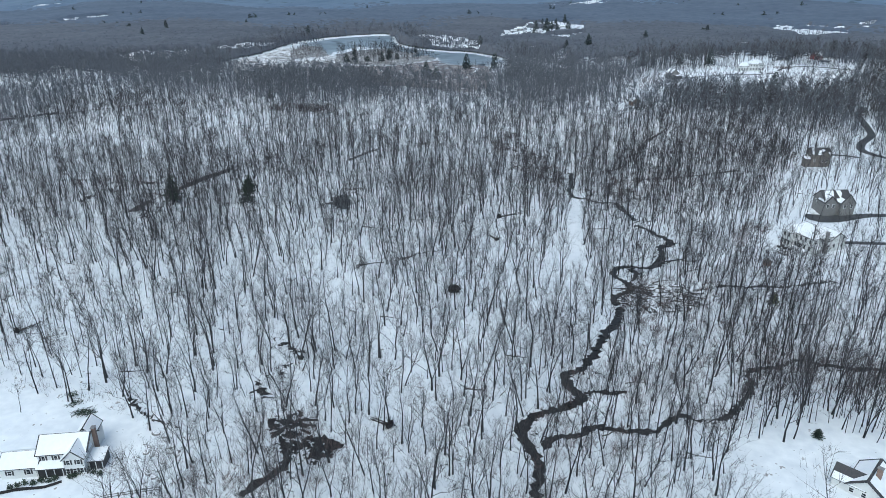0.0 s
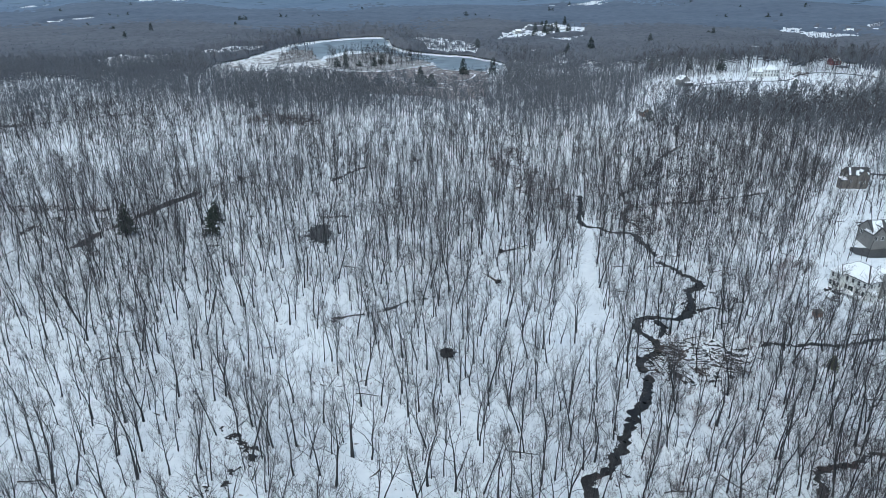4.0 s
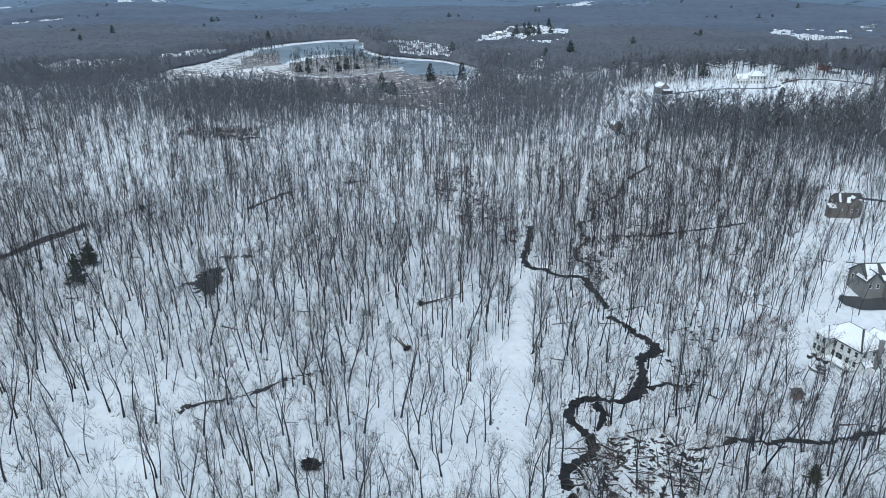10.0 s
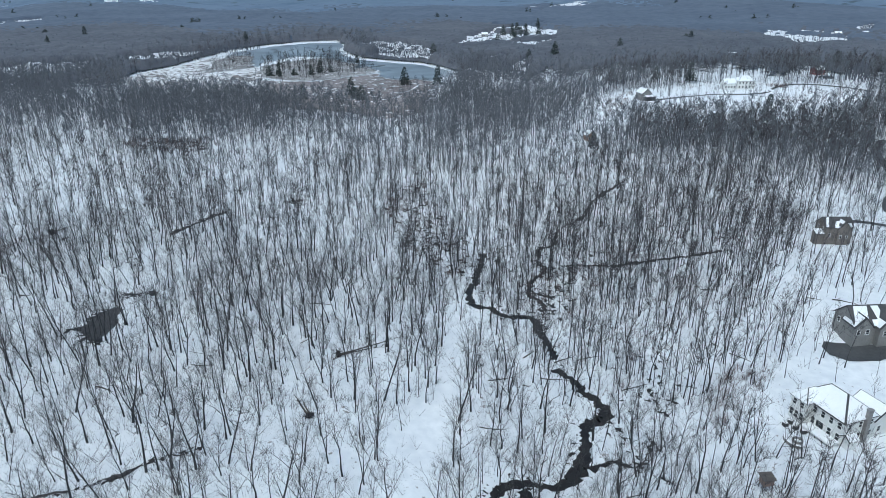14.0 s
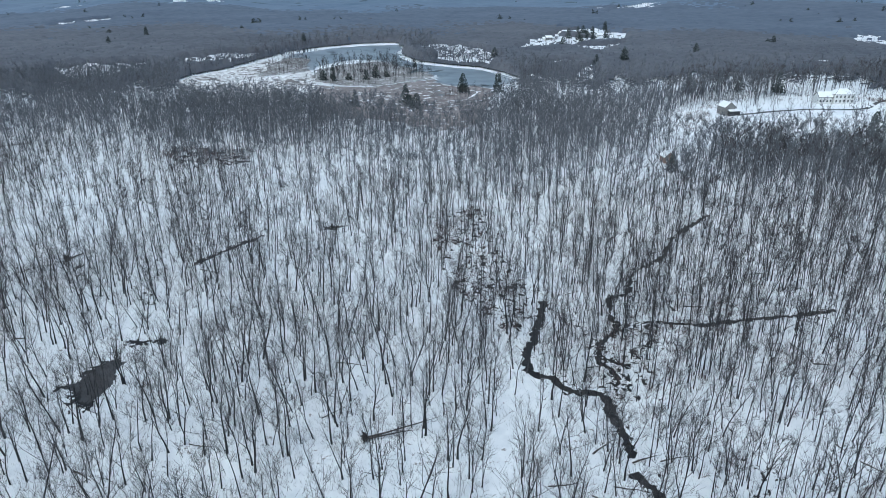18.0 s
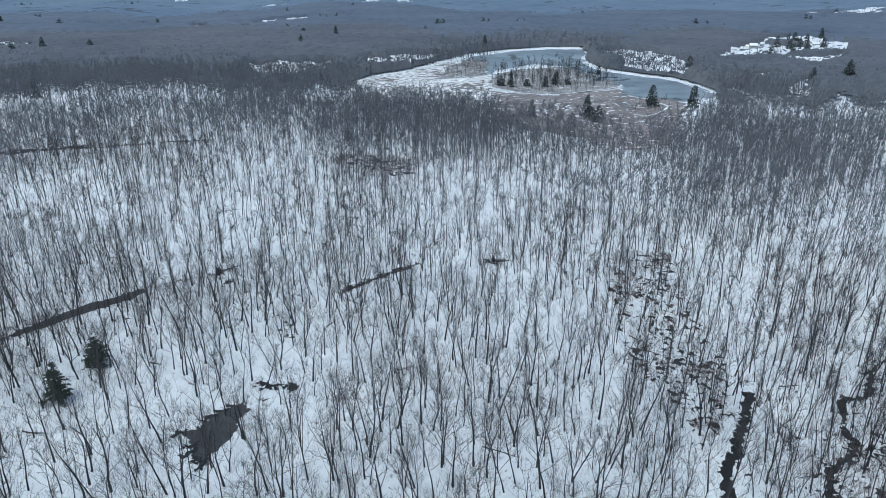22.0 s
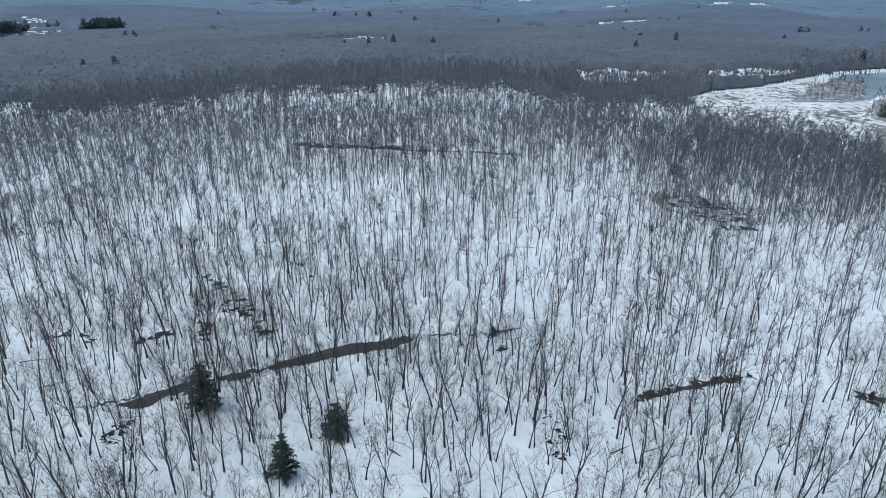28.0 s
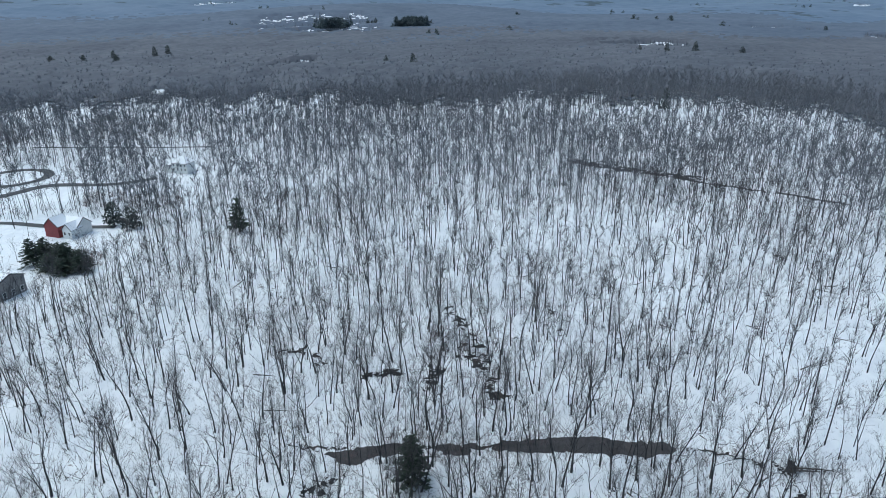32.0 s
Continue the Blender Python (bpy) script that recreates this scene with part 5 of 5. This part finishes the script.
# across the valley
hw = house_at("hill_house", 150, 664, 14, "large white house with attached wing on a snowy hill")
wing(hw, 13, 9, 6.2, 3.2, (5, 0, 0), bare=0.03, roof="hip", rows=(("f", 4.8, 5, 1.0, 1.5), ("f", 1.8, 5, 1.0, 1.6)))
wing(hw, 9, 7.5, 4.2, 3.0, (-6.5, 0.6, 0), bare=0.03, rows=(("f", 1.8, 4, 1.0, 1.5),))
hk = house_at("cottage", 78, 617, 25, "pale cottage with dark porch in a snowy clearing")
wing(hk, 9, 7, 4.6, 3.0, (0, 0, 0), 90, walls=GREY_SIDING, bare=0.05, rows=(("l", 3.4, 2, 0.9, 1.3),))
wing(hk, 7, 3, 2.4, 0.8, (2.0, -5.4, 0), roof="shed", walls=DARK, bare=0.04)
hn = house_at("red_barn", 220, 712, 30, "red timber barn with a snowy gable roof", 0.0, 0.8)
wing(hn, 11, 8, 4.6, 3.6, (0, 0, 0), walls=RED_SIDING, bare=0.04, rows=(("f", 2.2, 2, 1.0, 1.3), ("l", 2.2, 2, 1.0, 1.3)))
hs = house_at("woodland_cabin", 38, 492, 20, "small brown cabin among trees")
wing(hs, 6, 5, 2.8, 2.4, (0, 0, 0), 90, walls=BRICK, bare=0.08, rows=(("l", 1.6, 2, 0.8, 1.2),))
# houses seen at the end of the flight
h1 = house_at("brick_house", -278, 136, 60, "grey-brown house with a flat snowy roof by conifers")
wing(h1, 13, 9, 5.6, 1.8, (0, 0, 0), walls=STONE, bare=0.04, rows=(("r", 1.6, 3, 1.0, 1.5), ("f", 4.2, 4, 1.0, 1.4), ("f", 1.6, 4, 1.0, 1.5)))
h2 = house_at("red_gabled_house", -330.2, 142.4, 62, "house with a red gable and snowy roofs", 0.0, 0.85)
wing(h2, 12, 8, 4.6, 3.2, (0, 0, 0), walls=SIDING, bare=0.03, rows=(("f", 1.6, 3, 1.0, 1.4),))
wing(h2, 7, 7.5, 5.2, 3.6, (-4.5, -4.5, 0), 90, walls=RED_SIDING, bare=0.05)
wing(h2, 6, 5, 4.2, 2.6, (3.6, -4.6, 0), 90, walls=SIDING, bare=0.03, rows=(("l", 2.4, 2, 1.0, 1.3),))
h3 = house_at("white_house", -415, 168, 65, "white house with a steep snowy roof at the drive's end", 1.0, 0.78)
wing(h3, 11, 9, 5.6, 3.6, (0, 0, 0), bare=0.03, roof="hip", rows=(("f", 4.2, 4, 1.0, 1.4), ("f", 1.6, 4, 1.0, 1.4), ("l", 4.2, 3, 1.0, 1.4)))
wing(h3, 7, 6, 4.0, 2.6, (-8, -1, 0), bare=0.03)
for x, y, rz in ((-566, 92, 70), (-655, 110, 60), (-95, 1130, 20), (-30, 1190, 35), (160, 838, 15), (185, 846, -20), (212, 850, 25), (235, 846, 5), (360, 1235, 12), (405, 1215, -8), (450, 1240, 20), (500, 1260, 0), (-85, 1240, 40)):
    hf = house_at("distant_house", x, y, rz, "distant pale house with a snow-covered roof", 0.0 if np.hypot(x, y - 150) < 900 else 4.0, 0.8)
    wing(hf, 12, 8.5, 5.0, 3.2, (0, 0, 0), walls=SIDING if (x + y) % 3 else GREY_SIDING, bare=0.04, rows=(("f", 3.6, 4, 1.0, 1.4), ("f", 1.4, 4, 1.0, 1.4)))
    wing(hf, 6, 6, 3.4, 2.4, (-8, 0.5, 0), walls=SIDING, bare=0.04)
# paved aprons in front of garages
for poly in ([(97, 298), (98, 294), (102, 291.5), (110, 293), (126, 300), (126, 304), (118, 301), (106, 300.5), (98.5, 301)],):
    sheet("apron", poly, 0.14, ASPHALT, rng, 1.5, 0.1, "dark wet asphalt apron beside a house", "driveway")
ring = [(-418 + 15 * math.cos(a), 88 + 15 * math.sin(a)) for a in np.linspace(0, 2 * math.pi, 25)]
ribbon("turning_circle", ring, 5.0, 0.13, ASPHALT, rng, 0.04, 3.0, "dark asphalt turning circle round a snowy island", "road", wander=0.0)


# ---- yard things ----
def thing(name, x, y, label, category, rz=0, group="", lift=0.0):
    ob = tagged(new(name), label, category, group)
    ob.matrix_world = pose(x, y, float(level(x, y)) + lift, 0, 0, rz)
    return ob


fire = thing("fire_pit", 78.6, 254.6, "round stone fire pit half buried in snow", "fire pit")
for k in range(12):
    a = k * math.pi / 6
    box_part("stone", (0.55, 0.35, 0.5), (1.0 * math.cos(a), 1.0 * math.sin(a), 0.2), STONE, fire, rz=math.degrees(a) + 90, bevel=0.05)
bench = thing("curved_wall", 78.6, 254.6, "low curved stone seat wall capped with snow", "wall")
for k in range(11):
    a = math.radians(150 + k * 12)
    block = box_part("stone", (0.62, 0.45, 0.7), (2.7 * math.cos(a), 2.7 * math.sin(a), 0.3), STONE, bench, rz=math.degrees(a) + 90, bevel=0.04)
    box_part("snow_cap", (0.6, 0.4, 0.12), (2.7 * math.cos(a), 2.7 * math.sin(a), 0.71), ROOF_SNOW, block, rz=math.degrees(a) + 90, bevel=0.03)
for x, y, rz in ((77.4, 259.8, 20), (78.8, 261.0, -30), (80.6, 257.6, 10), (79.4, 258.9, 40)):
    grill = thing("covered_furniture", x, y, "patio furniture under a dark cover with snow on top", "furniture", rz, "covered patio furniture")
    box_part("cover", (1.2, 1.0, 0.9), (0, 0, 0.42), DARK, grill, bevel=0.12)
    box_part("snow_cap", (0.95, 0.75, 0.14), (0, 0, 0.93), ROOF_SNOW, grill, bevel=0.06)
shed = thing("deer_stand", 67.6, 237.6, "small brown hut on posts among bare trees", "hut", 15)
box_part("cabin", (2.2, 1.8, 1.6), (0, 0, 2.2), BRICK, shed, bevel=0.02)
box_part("roof", (2.8, 2.4, 0.12), (0, 0, 3.1), DEADWOOD, shed, rx=8)
for sx in (-1, 1):
    for sy in (-1, 1):
        box_part("leg", (0.14, 0.14, 1.6), (sx * 0.95, sy * 0.75, 0.6), DEADWOOD, shed)
for x, y, s in ((-89.0, 105.3, 1.3), (-86.6, 104.6, 0.9), (-87.4, 99.1, 1.1), (-85.6, 98.4, 0.8), (-87.9, 100.9, 0.6), (-82.5, 100.0, 1.0), (-81.3, 95.0, 0.7), (-83.1, 93.3, 1.0), (-89.3, 101.6, 0.5), (-81.3, 92.5, 0.9), (-82.2, 97, 1.0), (-81.5, 94.6, 0.7), (-83.4, 101.6, 1.2), (-80.6, 99.5, 0.8), (-84.6, 98.6, 0.5), (-79.8, 92.2, 0.9), (-85.5, 103.4, 0.6)):
    rock = thing("boulder", x, y, "grey boulder with snow on top beside the yard", "rock", rng.uniform(0, 360), "boulders by the yard")
    bm = bmesh.new()
    bmesh.ops.create_icosphere(bm, subdivisions=2, radius=0.7 * s)
    for v in bm.verts:
        v.co = Vector((v.co.x * 1.2, v.co.y * 0.9, v.co.z * 0.6)) * (1 + 0.3 * noise.noise(v.co * 1.7 + Vector((x, y, 0))))
    part("stone", bm, STONE, rock)
    bm = bmesh.new()
    bmesh.ops.create_icosphere(bm, subdivisions=2, radius=0.62 * s)
    for v in bm.verts:
        v.co = Vector((v.co.x * 1.1, v.co.y * 0.8, v.co.z * 0.22 + 0.29 * s))
    part("snow_cap", bm, ROOF_SNOW, rock)
for x, y in [(-117.0, 114.8), (-113.8, 111.8), (-110.3, 108.4), (-107.9, 109.0), (-109.5, 109.3)]:
    pile = thing("branch_pile", x, y, "dark heap of cut evergreen branches on snow", "branches", rng.uniform(0, 360), "branch piles by the farmhouse")
    heap = []
    for _ in range(60):
        w = rng.normal(0, 1, 3) * (1, 0.7, 0.15) + (0, 0, 0.1)
        c = np.append(rng.normal(0, 0.7, 2), 0.15)
        heap.append(tube([c, c + w / np.linalg.norm(w) * rng.uniform(0.6, 1.6)], [0.07, 0.0], 4))
    new("branches", mesh_of("branches", *gather(heap), [NEEDLE])).parent = pile
fence = thing("rail_fence", -82.5, 87.2, "grey split-rail fence at the yard's edge", "fence", 24)
for k in range(5):
    box_part("post", (0.16, 0.16, 1.3), (-5 + k * 2.5, 0, 0.5), DEADWOOD, fence)
for k in range(4):
    for z in (0.45, 0.95):
        box_part("rail", (2.5, 0.08, 0.12), (-3.75 + k * 2.5, 0, z), DEADWOOD, fence)
for k, (x, y) in enumerate([(-107.0, 84.5), (-106.1, 85.3), (-105.1, 86.2), (-103.5, 86.5), (-102.4, 87.4), (-100.9, 87.6), (-100.2, 88.3), (-97.7, 89.3), (-97.0, 89.8), (-96.2, 90.5), (-95.4, 91.2), (-93.8, 91.4), (-92.3, 91.2)]):
    shrub = thing("foundation_shrub", x, y, "small dark evergreen shrub against the house", "shrub", k * 40, "shrubs along the house front")
    bm = bmesh.new()
    for _ in range(60):
        c = Vector((rng.normal(0, 0.3), rng.normal(0, 0.3), abs(rng.normal(0.45, 0.25))))
        bmesh.ops.create_cone(bm, segments=4, radius1=0.12, radius2=0.0, depth=0.32, cap_ends=True, matrix=Matrix.Translation(c) @ pose(0, 0, 0, rng.uniform(0, 90), rng.uniform(0, 90), 0))
    part("foliage", bm, NEEDLE, shrub)


ribbon("front_path", [(-108.1, 83.1), (-104.7, 84.8), (-100.7, 86.1), (-98.5, 88.0)], 0.9, 0.08, MUD, rng, 0.15, 1.0, "bare brown bed along the house front", "path", wander=0.1)


# ---- evergreens ----
def far_fir(rng, count, leaf):
    """A dense pointed evergreen 12 m high: its trunk, and a crown of many small tufts."""
    trunk = gather([tube([(0, 0, -0.2), (0, 0, 6), (0, 0, 11.5)], [0.24, 0.13, 0.02], 5)])
    out = []
    lop = rng.uniform(0, 6.28)
    for _ in range(count):
        f, a = rng.random() ** 1.15, rng.uniform(0, 6.28)
        r = ((1 - f) ** 0.5 * 2.9 + 0.2) * rng.uniform(0.35, 1.0) * (1 + 0.25 * math.sin(a + lop) + 0.2 * math.sin(3 * a + 9 * f))
        c = np.array([r * math.cos(a), r * math.sin(a), 1.2 + 10.4 * f])
        w = leaf * rng.uniform(0.6, 1.2) * (1.1 - 0.6 * f)
        v = c + rng.normal(0, 0.45, (4, 3)) * w + np.array([(0, 0, 0.7), (0.3 * math.cos(a), 0.3 * math.sin(a), -0.3), (0, 0, 0), (0, 0, 0)]) * w
        out.append((v, np.array([(0, 1, 2), (0, 2, 3), (1, 3, 2), (0, 3, 1)])))
    return trunk, gather(out)


PINE_KINDS = [conifer(rng, 16, 16, 0.85) for _ in range(3)]
FAR_PINE_KINDS = [far_fir(rng, 420, 0.8) for _ in range(3)]
far_pine_meshes = [(mesh_of("trunk", *t, [BARK]), mesh_of("crown", *c, [HAZED_NEEDLE])) for t, c in FAR_PINE_KINDS]
pine_meshes = [(mesh_of("trunk", *t, [BARK]), mesh_of("crown", *c, [NEEDLE])) for t, c in PINE_KINDS]


def pine(x, y, tall, wide, kind, label, lift=0.0):
    tree = tagged(new("pine_tree"), label, "conifer")
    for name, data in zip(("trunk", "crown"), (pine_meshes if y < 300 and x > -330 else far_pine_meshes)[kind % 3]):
        new(name, data).parent = tree
    tree.matrix_world = pose(x, y, float(level(x, y)) + lift, 0, 0, rng.uniform(0, 360)) @ Matrix.Diagonal((wide, wide, tall / 12, 1))


pine(-172.4, 251.4, 12.5, 1.2, 0, "broad dark green pine beside the ditch")
pine(-141.3, 258.2, 10.5, 0.95, 1, "young dark pine standing in snow")
pine(-147.4, 272.3, 8.5, 1.05, 2, "small bushy pine standing in snow")
pine(-319, 204.3, 14, 1.1, 0, "tall dark conifer among bare trees")

small = tagged(new("pine_tree"), "small yellow-green pine by the stream", "conifer")
for name, kind, mat in (("trunk", 0, BARK), ("crown", 1, YELLOW_NEEDLE)):
    new(name, mesh_of(name, *PINE_KINDS[1][kind], [mat])).parent = small
small.matrix_world = pose(63, 208.8, float(level(63, 208.8))) @ Matrix.Diagonal((0.55, 0.55, 0.36, 1))
pine(-234.0, 490.6, 8, 1.0, 2, "green pine beside a wet hollow")
pine(39, 474, 9, 1.0, 2, "dark conifer in front of a cabin")
pine(55, 137.9, 2.4, 0.4, 0, "small dark evergreen at a yard's edge")
pine(113, 541, 13, 1.5, 1, "dark conifer at the edge of the snowy yard")
pine(-113, 697, 17, 1.5, 0, "tall pine on an islet in the pond")
pine(-85, 703, 18, 1.5, 1, "tall pine on the pond shore")
for k, (x, y) in enumerate(((-242, 734), (-253, 736), (-212, 761), (-232, 745), (-216, 747), (-246, 742), (-204, 770), (-129, 622), (-142, 637), (-136, 630), (-174, 617), (-119, 883), (-200, 846))):
    pine(x, y, 6 + (k * 37 % 11), 0.8 + 0.13 * (k * 5 % 6), k, "dark pine by the frozen pond")
for k, (x, y) in enumerate(((-292.8, 146), (-298, 139), (-295, 151), (-290, 157), (-300, 147), (-289, 151), (-336, 155), (-331, 163), (-304, 141))):
    pine(x, y, 6 + (k * 29 % 5), 1.3, k, "dense dark yew beside a house")
for k, (x, y) in enumerate(((-792, 589), (-776, 612), (-765, 640), (-745, 683), (-488, 464), (-758, 304), (-738, 328), (-674, 968), (-569, 841), (-602, 951), (-129, 913), (10, 882), (-16, 861), (81, 925), (172, 1063), (180, 1070), (-400, 1000), (-536, 1077), (-70, 1150), (-55, 1140), (-45, 1160), (-35, 1120), (-57, 1249), (-39, 1183), (-64, 1245), (-28, 1338), (-50, 1190), (-65, 1020), (-48, 1100), (-20, 1175), (150, 575), (190, 560), (210, 520), (-850, -5), (-908, 69), (-859, -40), (-870, 20), (-880, 60), (-840, 30), (120, 690), (95, 700), (60, 690), (250, 760), (270, 730))):
    pine(x, y, 11 + (k * 31 % 7), 1.2 + 0.12 * (k % 4), k, "dark conifer rising above the grey woods", 0.0 if np.hypot(x, y - 150) < 640 else 4.0)
xy = [(x, y) for x, y in zip(rng.uniform(-2600, 1100, 900), rng.uniform(-300, 3200, 900)) if np.hypot(x, y - 150) > 900 and inside(np.array(x), np.array(y), [(60, 150), (1000, 2300), (-300, 3300), (-2400, 2300), (-2600, -600), (-800, -100)])]
clump = np.array([(x + rng.normal(0, 14), y + rng.normal(0, 10)) for x, y in xy[::7] for _ in range(int(rng.integers(1, 5)))])
size = rng.uniform(0.6, 1.2, len(clump))
low_pines = [far_fir(rng, 40, 2.2) for _ in range(3)]
plant("far_conifers", [[(*t, 0), (c[0] + (0, 0, 4), c[1], 1)] for t, c in low_pines], np.column_stack([clump, size * 1.5, size]), [BARK, HAZED_NEEDLE], "scattered dark conifers in far woods", "conifers")
# groves of planted spruce far across, their needles tinted blue for haze
groves = np.array([(gx0 + rng.normal(0, 9), gy0 + rng.normal(0, 13)) for gx0, gy0, n in ((-1290, 266, 60), (-1285, 402, 90)) for _ in range(n)])
plant("spruce_grove", [[(*t, 0), (*c, 1)] for t, c in low_pines], np.column_stack([groves, np.full(len(groves), 1.5), rng.uniform(1.0, 1.5, len(groves))]), [BARK, HAZED_GROVE_NEEDLE], "dense dark grove of planted spruces", "conifers").location.z = 9


# ---- fallen timber ----
def log_mesh(length, radius, stubs):
    p, _ = bent((0, 0, 0), (1, 0, 0), length, 4, rng, 0.12)
    p[:, 2] = np.abs(p[:, 2]) * 0.4
    out = [tube(p, np.linspace(radius, radius * 0.3, 5), 6)]
    for _ in range(stubs):
        b = p[2] + (p[4] - p[2]) * rng.random()
        w = rng.normal(0, 0.7, 3) + (0.7, 0, 0.45)
        out.append(tube([b, b + w / np.linalg.norm(w) * rng.uniform(0.8, 2.6)], [radius * 0.3, 0.0], 4))
    return mesh_of("trunk", *gather(out), [DEADWOOD])


logs = [log_mesh(rng.uniform(5, 11), rng.uniform(0.11, 0.22), 3 * (_ % 2)) for _ in range(8)]


def lay_log(x, y, rz, k, label, group="fallen logs"):
    ob = tagged(new("fallen_log", logs[k % len(logs)]), label, "log", group)
    ob.matrix_world = pose(x, y, float(level(x, y)) + 0.16, rng.uniform(0, 360), rng.uniform(-2, 2), rz)


for k, (x, y, _) in enumerate(scatter(BEAVER, 110, 0, 1)):
    lay_log(x + rng.normal(0, 2), y + rng.normal(0, 2), rng.uniform(0, 360), k, "grey dead log lying in flooded timber", "drowned timber")
n = 0
while n < 130:
    x, y = rng.uniform(-300, 110), rng.uniform(95, 400)
    if free(np.array([x]), np.array([y]))[0]:
        lay_log(x, y, rng.normal(0, 35) + (90 if n % 4 == 0 else 0), n, "fallen dead tree trunk lying on snow")
        n += 1


for k, (x, y, rz) in enumerate(((93.5, 326, -8), (100.6, 325, -5), (108, 324.5, -6), (67.8, 295.3, -52), (71.4, 290.4, -50), (66, 345, 48), (77, 357, 47), (88, 369, 48), (98, 380, 46))):
    lay_log(x, y, rz, k, "long fallen trunk at a yard's edge")


def root_plate(x, y, rz, size, length, label):
    """An uprooted tree: a plate of roots and earth, and its trunk on the ground."""
    tree = thing("uprooted_tree", x, y, label, "fallen tree", rz)
    bm = bmesh.new()
    bmesh.ops.create_icosphere(bm, subdivisions=3, radius=size)
    for v in bm.verts:
        v.co = Vector((v.co.x * 0.4, v.co.y * 0.9, v.co.z * 0.6)) * (1 + 0.7 * noise.noise(v.co * 1.9 + Vector((x, y, 3)))) + Vector((0, 0, size * 0.6))
    part("root_plate", bm, MUD, tree, "dark earth and roots torn upright")
    roots = []
    for _ in range(26):
        w = rng.normal(0, 1, 3) * (0.45, 1, 0.8) + (0, 0, 0.25)
        q, _e = bent(np.array((0, 0, size * 0.6)) + w * 0.3 * size, w / np.linalg.norm(w), size * rng.uniform(0.8, 1.7), 3, rng, 0.35)
        q[:, 2] = np.maximum(q[:, 2], 0.03)
        roots.append(tube(q, [0.09, 0.07, 0.05, 0.0], 4))
    new("roots", mesh_of("roots", *gather(roots), [MUD])).parent = tree
    if length:
        out = []
        for s in (-0.25, 0.15):
            p, _ = bent((0.2, s * size, 0.5), (1, s * 0.2, -0.01), length * (1 + s), 4, rng, 0.03)
            p[:, 2] = np.maximum(p[:, 2], 0.2)
            out.append(tube(p, np.linspace(0.26, 0.05, 5), 6))
            for _ in range(14):
                b = p[2] + (p[4] - p[2]) * rng.random()
                w = rng.normal(0, 0.6, 3) * (1, 1, 0.5) + (0.8, 0, 0.2)
                out.append(tube([b, b + w / np.linalg.norm(w) * rng.uniform(1.2, 3.5)], [0.05, 0.0], 3))
        ob = new("trunk", mesh_of("trunk", *gather(out), [DEADWOOD]))
        ob.parent = tree


root_plate(-38, 189.5, 100, 2.1, 0, "dark mound of roots and earth in snow")
root_plate(-32, 268, 35, 1.3, 16, "uprooted tree with earth plate and bare trunks")
root_plate(-40, 118, 160, 1.3, 6, "uprooted stump with a broken trunk")
root_plate(-30, 241, 130, 1.0, 9, "uprooted tree with long fallen stems")
root_plate(-153, 139, 60, 1.2, 5, "small uprooted stump with dark earth")
root_plate(-163, 327, 70, 1.6, 8, "fallen tree with a tangle of dark roots")
root_plate(-91, 385, 20, 1.4, 6, "uprooted trunks beside a puddle")
